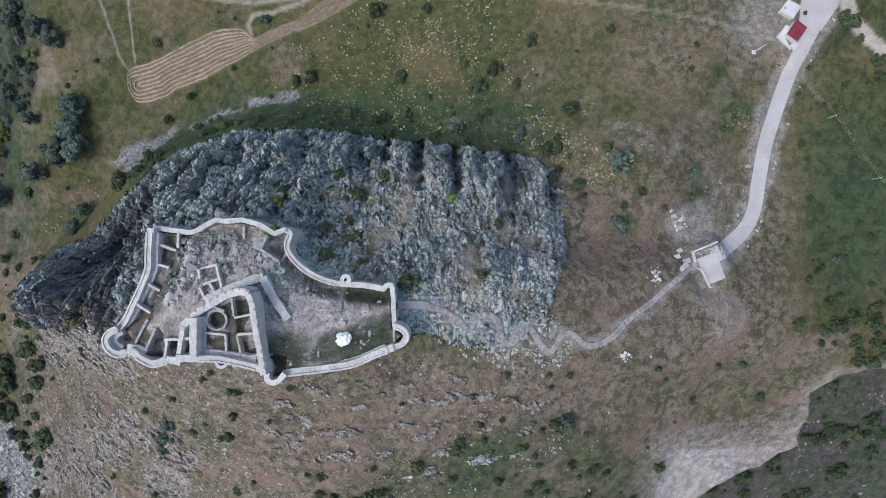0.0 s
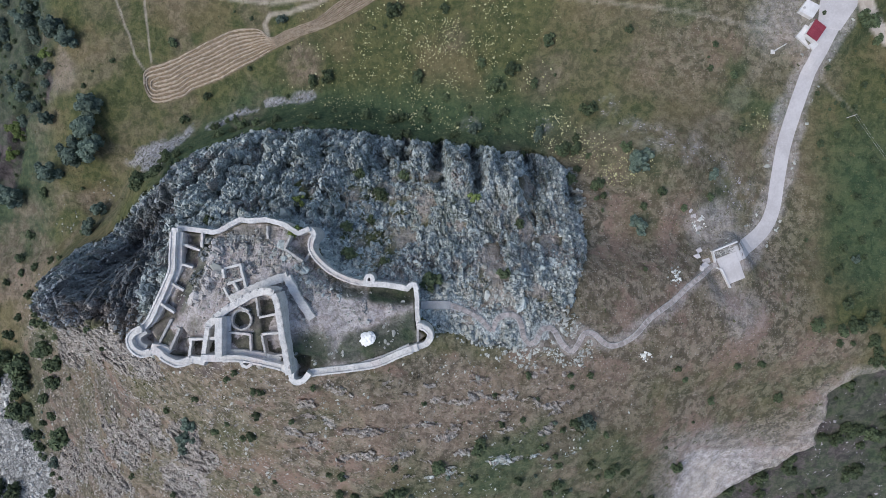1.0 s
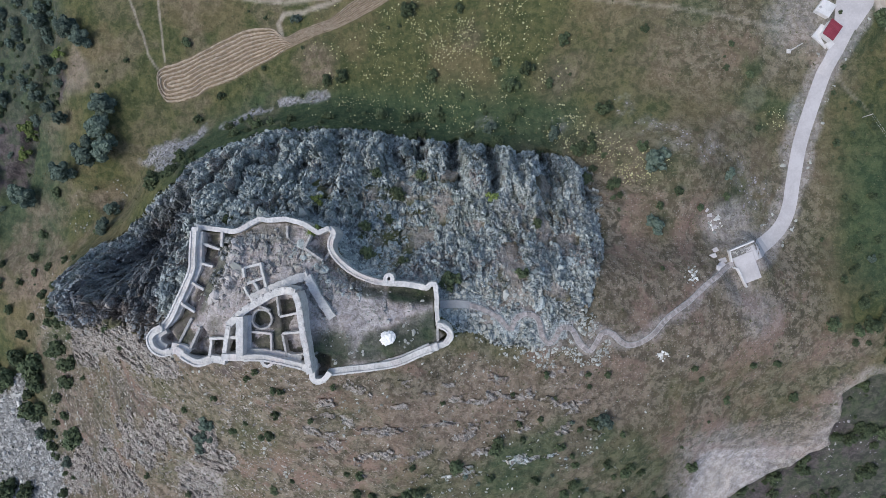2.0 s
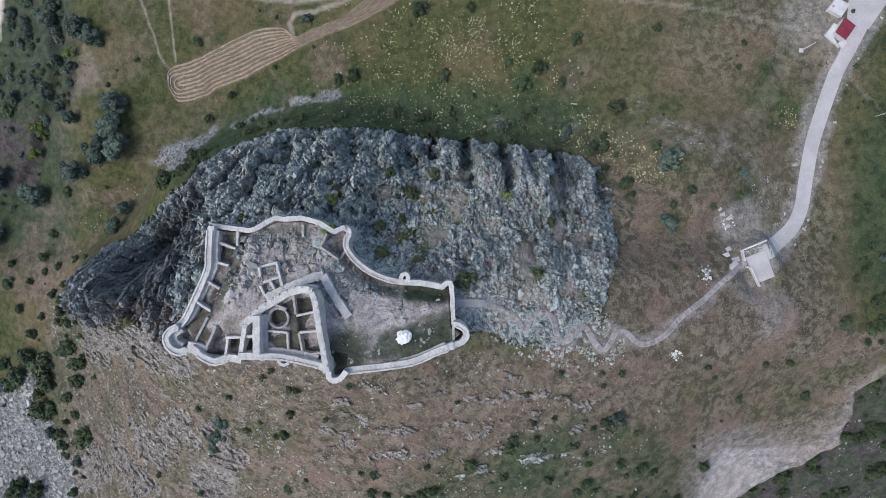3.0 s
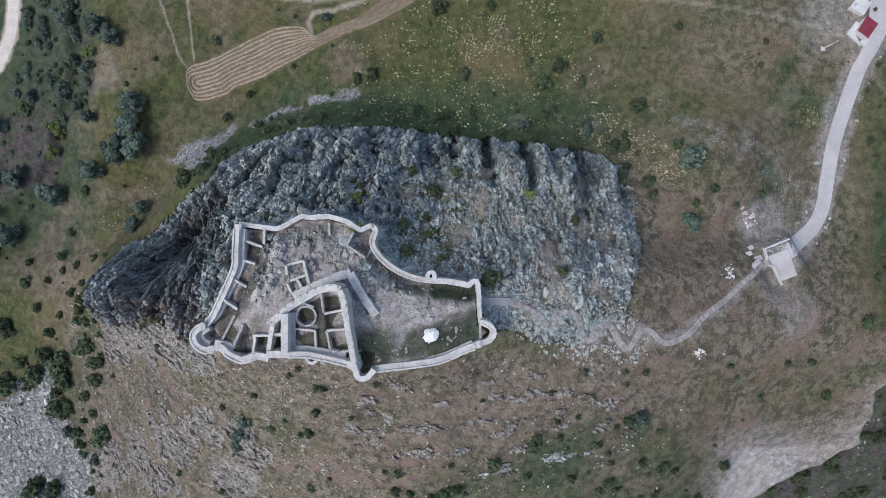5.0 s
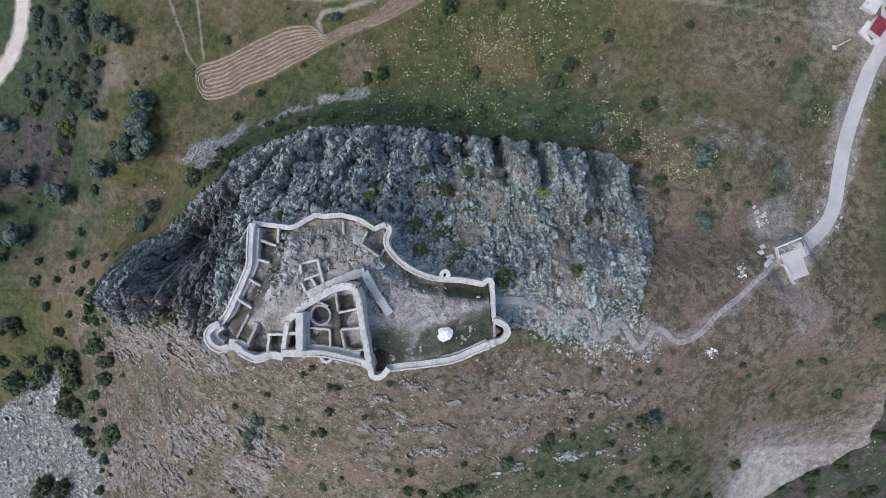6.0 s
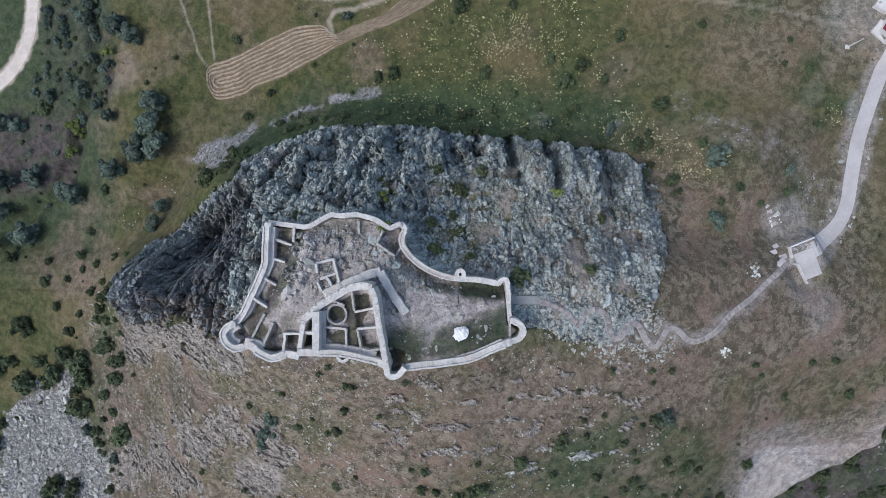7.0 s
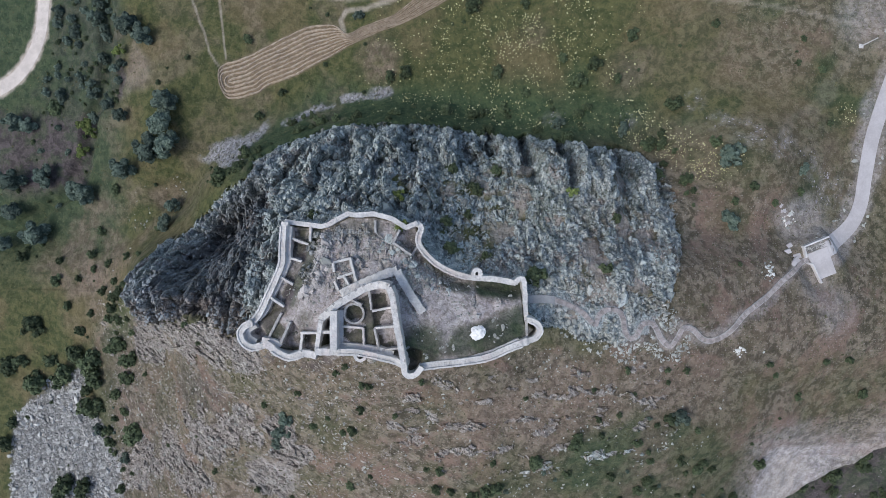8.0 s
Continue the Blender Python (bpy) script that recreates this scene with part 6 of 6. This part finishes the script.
ramp_cover = lambda x, y: smooth(2.0, 0.6, off_line(x, y, [(-31, -0.5), (-27.6, -3.4), (-24.6, -6.2), (-22, -7.6)])) * smooth(0.8, 1.4, off_area(x, y, CASTLE))
blocks("ledge_rocks", scatter(420, (-34, -20, -10, 2), ramp_cover, 0.34, 65), (1.0, 1.0, 0.9), 0, 60, CRAG_STONE, "grey limestone blocks strewn above the yard ramp", 7)
shoulder = lambda x, y: clear(x, y) * smooth(3.5, 0.5, abs(off_line(x, y, STAIR[:18]) - 2.5)) * smooth(-0.15, 0.1, fbm(x / 4, y / 4, 5, 2) + 0.1) * smooth(-0.5, -1.5, off_area(x, y, CASTLE))
heap("gravel_bed", heap_spots, HEAP_STONE, "loose dark gravel inside the bent white wall")
heap("pale_rubble", scatter(4200, (-6, 24, -22, -3), shoulder, 0.18, 21), PALE_STONE, "pale broken limestone blocks beside the steps")
heap("gravel_streak", scatter(4200, (-85, -30, 16, 40), washed, 0.2, 22), HEAP_STONE, "grey gravel washed along the foot of the crag")
slope = lambda x, y: clear(x, y) * smooth(45, 0, x) * (0.10 + smooth(-0.05, 0.25, fbm(x / 9, y / 9, 33, 3))) * smooth(0, -2, off_area(x, y, CASTLE))
heap("slope_stones", scatter(6500, (-110, 60, -68, -18), slope, 0.14, 23), PALE_STONE, "small pale stones strewn over the dry slope")
turfy = lambda x, y: np.max([smooth(r * 1.5, r * 0.5, np.hypot(x - a, y - b)) for a, b, r in TURF], axis=0) * smooth(0, -1, off_area(x, y, CASTLE)) * clear(x, y)
heap("crag_stones", scatter(1800, (-26, 10, -10, 20), turfy, 0.17, 26), PALE_STONE, "broken limestone blocks on the crag's grassy saddle")
heap("bank_stones", scatter(700, (-125, -86, -20, 18), lambda x, y: smooth(5, 1, off_line(x, y, [(-88, 15), (-98, 12), (-101, -7), (-107, -10), (-100, -14)])) * clear(x, y) * smooth(0, 0.2, fbm(x / 4, y / 4, 243, 3)), 0.2, 28), PALE_STONE, "pale stones lying on the western bank")
heap("yard_stones", scatter(1300, (-48, -8, -19, 4), lambda x, y: smooth(1, 1.6, off_area(x, y, CASTLE)) * (off_area(x, y, KEEP) < -0.8) * smooth(-0.1, 0.2, fbm(x / 4, y / 4, 35, 2)), 0.17, 24), PALE_STONE, "pale rubble lying in the castle yard")
spoil = lambda x, y: clear(x, y) * np.maximum(np.maximum(smooth(2.2, 0.3, np.hypot(x - 41.5, (y + 6.5) * 0.7)), smooth(2.0, 0.5, np.hypot(x - 48, y - 4))), 0.25 * smooth(1.0, 0.3, abs(off_line(x, y, ROAD) - 2.6)))
WHITE_STONE = island("white_rubble", (0.40, 0.41, 0.39), (0.74, 0.74, 0.71))
heaped = lambda x, y: np.maximum(np.maximum(smooth(2.0, 0.3, np.hypot(x - 41.2, y + 5.6)), smooth(1.7, 0.3, np.hypot(x - 35.2, y + 21.2))), 0.7 * smooth(2.6, 0.5, np.hypot(x - 48.6, y - 5.2))) * clear(x, y)
heap("white_rubble", scatter(2600, (33, 52, -24, 9), heaped, 0.2, 27), WHITE_STONE, "small heaps of white broken stone near the landing")
heap("spoil_stones", scatter(6000, (38, 85, -10, 50), spoil, 0.17, 25), PALE_STONE, "pale broken stones dumped beside the road")
bm = bmesh.new()
bmesh.ops.create_icosphere(bm, subdivisions=4, radius=1)
for v in bm.verts:
    v.co *= 0.8 + 0.35 * noise.noise(v.co * 1.1 + Vector((4, 2, 1))) + 0.22 * noise.noise(v.co * 3.1) + 0.08 * noise.noise(v.co * 8)
white = new("white_boulder", bpy.data.meshes.new("white_boulder"))
bm.to_mesh(white.data), bm.free()
white.data.materials.append(WHITE_ROCK)
white.matrix_basis = pose(-16.2, -14.6, ground_z(-16.2, -14.6) + 0.3, 0, 0, 30) @ Matrix.Diagonal((1.5, 1.3, 0.6, 1))
tagged(white, "bright white limestone boulder in the castle yard", "boulder")
block = new("stone_block", STONES[5].copy())
block.matrix_basis = pose(-16.1, -12.1, ground_z(-16.1, -12.1) + 0.2, 0, 0, 10) @ Matrix.Diagonal((0.6, 0.55, 0.5, 1))
tagged(block, "squared grey stone block lying in the yard", "boulder")


# ---- grass, flowers, small shrubs ----
def tufts(name, spots, material, label, tall, blades=5):
    zs = heights([s[0] for s in spots], [s[1] for s in spots])
    rnd = random.Random(6)
    verts, faces = [], []
    for (x, y, r), z in zip(spots, zs):
        for _ in range(blades):
            a, lean = rnd.uniform(0, 6.28), rnd.uniform(0.4, 1.0)
            cx, cy = x + rnd.uniform(-r, r) * 0.4, y + rnd.uniform(-r, r) * 0.4
            wx, wy = -math.sin(a) * r * 0.22, math.cos(a) * r * 0.22
            i = len(verts)
            verts += [(cx - wx, cy - wy, z - 0.03), (cx + wx, cy + wy, z - 0.03), (cx + math.cos(a) * r * lean, cy + math.sin(a) * r * lean, z + r * tall * rnd.uniform(0.6, 1.2))]
            faces.append((i, i + 1, i + 2))
    ob = new(name, mesh(name, verts, faces, material))
    return tagged(ob, label, "plants", kind="stuff")


def meadow(x, y):
    rocky = smooth(-1, -3, off_area(x, y, CRAG)) * smooth(0, -1.5, off_area(x, y, CASTLE)) * smooth(0, -1, off_area(x, y, FIELD)) * smooth(0, -2, off_area(x, y, SCREE))
    rocky = rocky * smooth(2, 0, off_area(x, y, SE_CLIFF + [(140, -140), (140, -20)])) * (1 - 0.7 * smooth(-2, 2, off_area(x, y, PURPLE_FLAT)))
    rocky = rocky * smooth(1, -2, off_area(x, y, PALE_FACE))
    return rocky * clear(x, y) * (0.35 + 0.65 * smooth(-0.15, 0.15, fbm(x / 7, y / 7, 201, 3)))


tufts("grass_tufts", scatter(70000, (-150, 105, -68, 68), meadow, 0.17, 41), BLADES, "tufts of dry and green meadow grass", 0.4)
def flower_heads(name, spots, material, label):
    """Small domed heads standing over the grass."""
    rnd = random.Random(16)
    verts, faces = [], []
    for (x, y, r), z in zip(spots, heights([p[0] for p in spots], [p[1] for p in spots])):
        i, a, tall = len(verts), rnd.uniform(0, 6.28), rnd.uniform(0.2, 0.5)
        verts.append((x, y, z + tall + 0.4 * r))
        verts += [(x + r * rnd.uniform(0.7, 1.2) * math.cos(a + k * 1.2566), y + r * rnd.uniform(0.7, 1.2) * math.sin(a + k * 1.2566), z + tall * rnd.uniform(0.6, 1.0)) for k in range(5)]
        faces += [(i, i + 1 + k, i + 1 + (k + 1) % 5) for k in range(5)]
    ob = new(name, mesh(name, verts, faces, material))
    return tagged(ob, label, "plants", kind="stuff")


def flowery(x, y):
    spread = smooth(30, 6, np.hypot((x + 9) * 0.8, y - 42)) * (0.12 + smooth(0.0, 0.3, fbm(x / 4, y / 4, 211, 4))) + 0.5 * smooth(9, 2, np.hypot(x + 7, (y - 46) * 1.3))
    spread = spread + 0.9 * smooth(10, 3, off_line(x, y, [(19, 25), (24, 21), (33, 16.5)]) * 1.6) + 0.7 * smooth(3.5, 1, np.hypot(x - 62.5, y - 27.5))
    return np.minimum(meadow(x, y) * spread, 0.8)


flower_heads("pale_flowers", [(x, y, min(r, 0.24)) for x, y, r in scatter(42000, (-55, 68, 10, 66), flowery, 0.105, 42)], PETALS, "pale yellow flower heads scattered in the meadow")
weedy = lambda x, y: clear(x, y) * smooth(0, -2, off_area(x, y, CASTLE)) * smooth(-0.1, 0.3, fbm(x / 12, y / 12, 221, 3)) * (1 - 0.8 * smooth(-2, 2, off_area(x, y, CRAG))) * smooth(0, -1, off_area(x, y, FIELD))
foot = lambda x, y: smooth(4, 1, abs(off_line(x, y, [(-66, 20), (-52, 29), (-30, 29), (-8, 27), (10, 24.5), (24, 20), (27, 8)]) - 1)) * clear(x, y)
for x, y, r in scatter(210, (-70, 32, 4, 36), foot, 0.95, 51):
    grow("dark_bush", x, y, min(r, 1.7))
below = lambda x, y: smooth(2, 6, off_area(x, y, SE_CLIFF + [(140, -140), (140, -20)]))
for x, y, r in [(97.4, -21, 2.3), (101.5, -17.3, 2.5), (92.3, -16.6, 1.8), (81.2, -17.8, 1.3), (98.6, -14.5, 1.6)]:
    grow("dark_bush", x, y, r)
undergrowth("cliff_scrub", [(x, y, min(r, 2.3)) for x, y, r in scatter(300, (60, 112, -68, -22), lambda x, y: below(x, y) * smooth(-0.05, 0.15, fbm(x / 10, y / 10, 231, 3)), 1.45, 52)], "dark_bush", "dark scrub crowding the ground under the cliff")
rim_scrub = lambda x, y: smooth(9, 3, off_line(x, y, [(84, -18), (93, -19), (104, -20)])) * smooth(1, -1, off_area(x, y, SE_CLIFF + [(140, -140), (140, -20)]))
undergrowth("rim_scrub", [(x, y, min(r, 2.2)) for x, y, r in scatter(70, (80, 108, -30, -9), rim_scrub, 1.25, 58)], "dark_bush", "green scrub gathered above the cliff's rim")
blocks("cliff_rubble", scatter(2600, (56, 112, -70, -24), lambda x, y: below(x, y) * smooth(0.0, 0.2, fbm(x / 8, y / 8, 237, 3)), 0.2, 67), (1.1, 0.9, 0.7), 0, 90, LILAC_STONE, "lilac-grey rubble fallen below the cliff", 9)
scrub = lambda x, y: smooth(-3, 2, off_area(x, y, DARK_GULLY)) * clear(x, y) * (0.35 + 0.65 * smooth(-0.1, 0.1, fbm(x / 7, y / 7, 235, 3)))
for x, y, r in scatter(170, (-134, -102, 33, 68), scrub, 0.95, 57):
    if r > 1.0:
        grow("grey_bush", x, y, min(r, 1.9))
hollow = lambda x, y: clear(x, y) * smooth(14, 4, off_line(x, y, [(-112, 66), (-116, 40), (-126, 30), (-128, 14), (-140, 5), (-146, -4)]))
for x, y, r in scatter(80, (-150, -100, -8, 68), hollow, 0.85, 53):
    grow("grey_bush" if r > 0.9 else "dark_bush", x, y, min(r, 1.8))
flank = lambda x, y: smooth(7, 2, off_line(x, y, [(-100, -22), (-108, -35), (-110, -50), (-106, -62)]))
for x, y, r in scatter(80, (-118, -92, -66, -18), flank, 1.05, 54):
    grow("dark_bush" if r > 0.7 else "grey_bush", x, y, min(r, 1.6))
wfoot = lambda x, y: smooth(4, 1, off_line(x, y, [(-93, 4), (-98, -8), (-104, -18), (-110, -27)]))
for x, y, r in scatter(38, (-114, -88, -30, 8), wfoot, 1.1, 55):
    grow("dark_bush", x, y, min(r, 2.0))
green_foot = lambda x, y: smooth(-3, 2, off_area(x, y, GREEN_FOOT)) * (0.3 + 0.7 * smooth(-0.1, 0.1, fbm(x / 8, y / 8, 233, 3)))
for x, y, r in scatter(130, (-24, 50, -62, -31), green_foot, 0.8, 56):
    grow("dark_bush" if r > 0.6 else "grey_bush", x, y, min(r, 1.6))
small = [(x, y, min(r, 0.9)) for x, y, r in scatter(420, (-140, 100, -64, 62), weedy, 0.55, 43) if all((x - a) ** 2 + (y - b) ** 2 > (r + c) ** 2 for a, b, c in SPOTS)]
small += [(x, y, r) for x, y, r in scatter(170, (-134, -102, 33, 68), scrub, 0.95, 57) if r <= 1.0]
east_side = lambda x, y: clear(x, y) * smooth(73, 78, x) * smooth(-0.15, 0.1, fbm(x / 6, y / 6, 239, 3))
small += [(x, y, min(r, 1.1)) for x, y, r in scatter(150, (74, 106, -10, 40), east_side, 0.6, 59)]
undergrowth("low_shrubs", small, "dark_bush", "low dark shrubs dotted over the dry hillside")
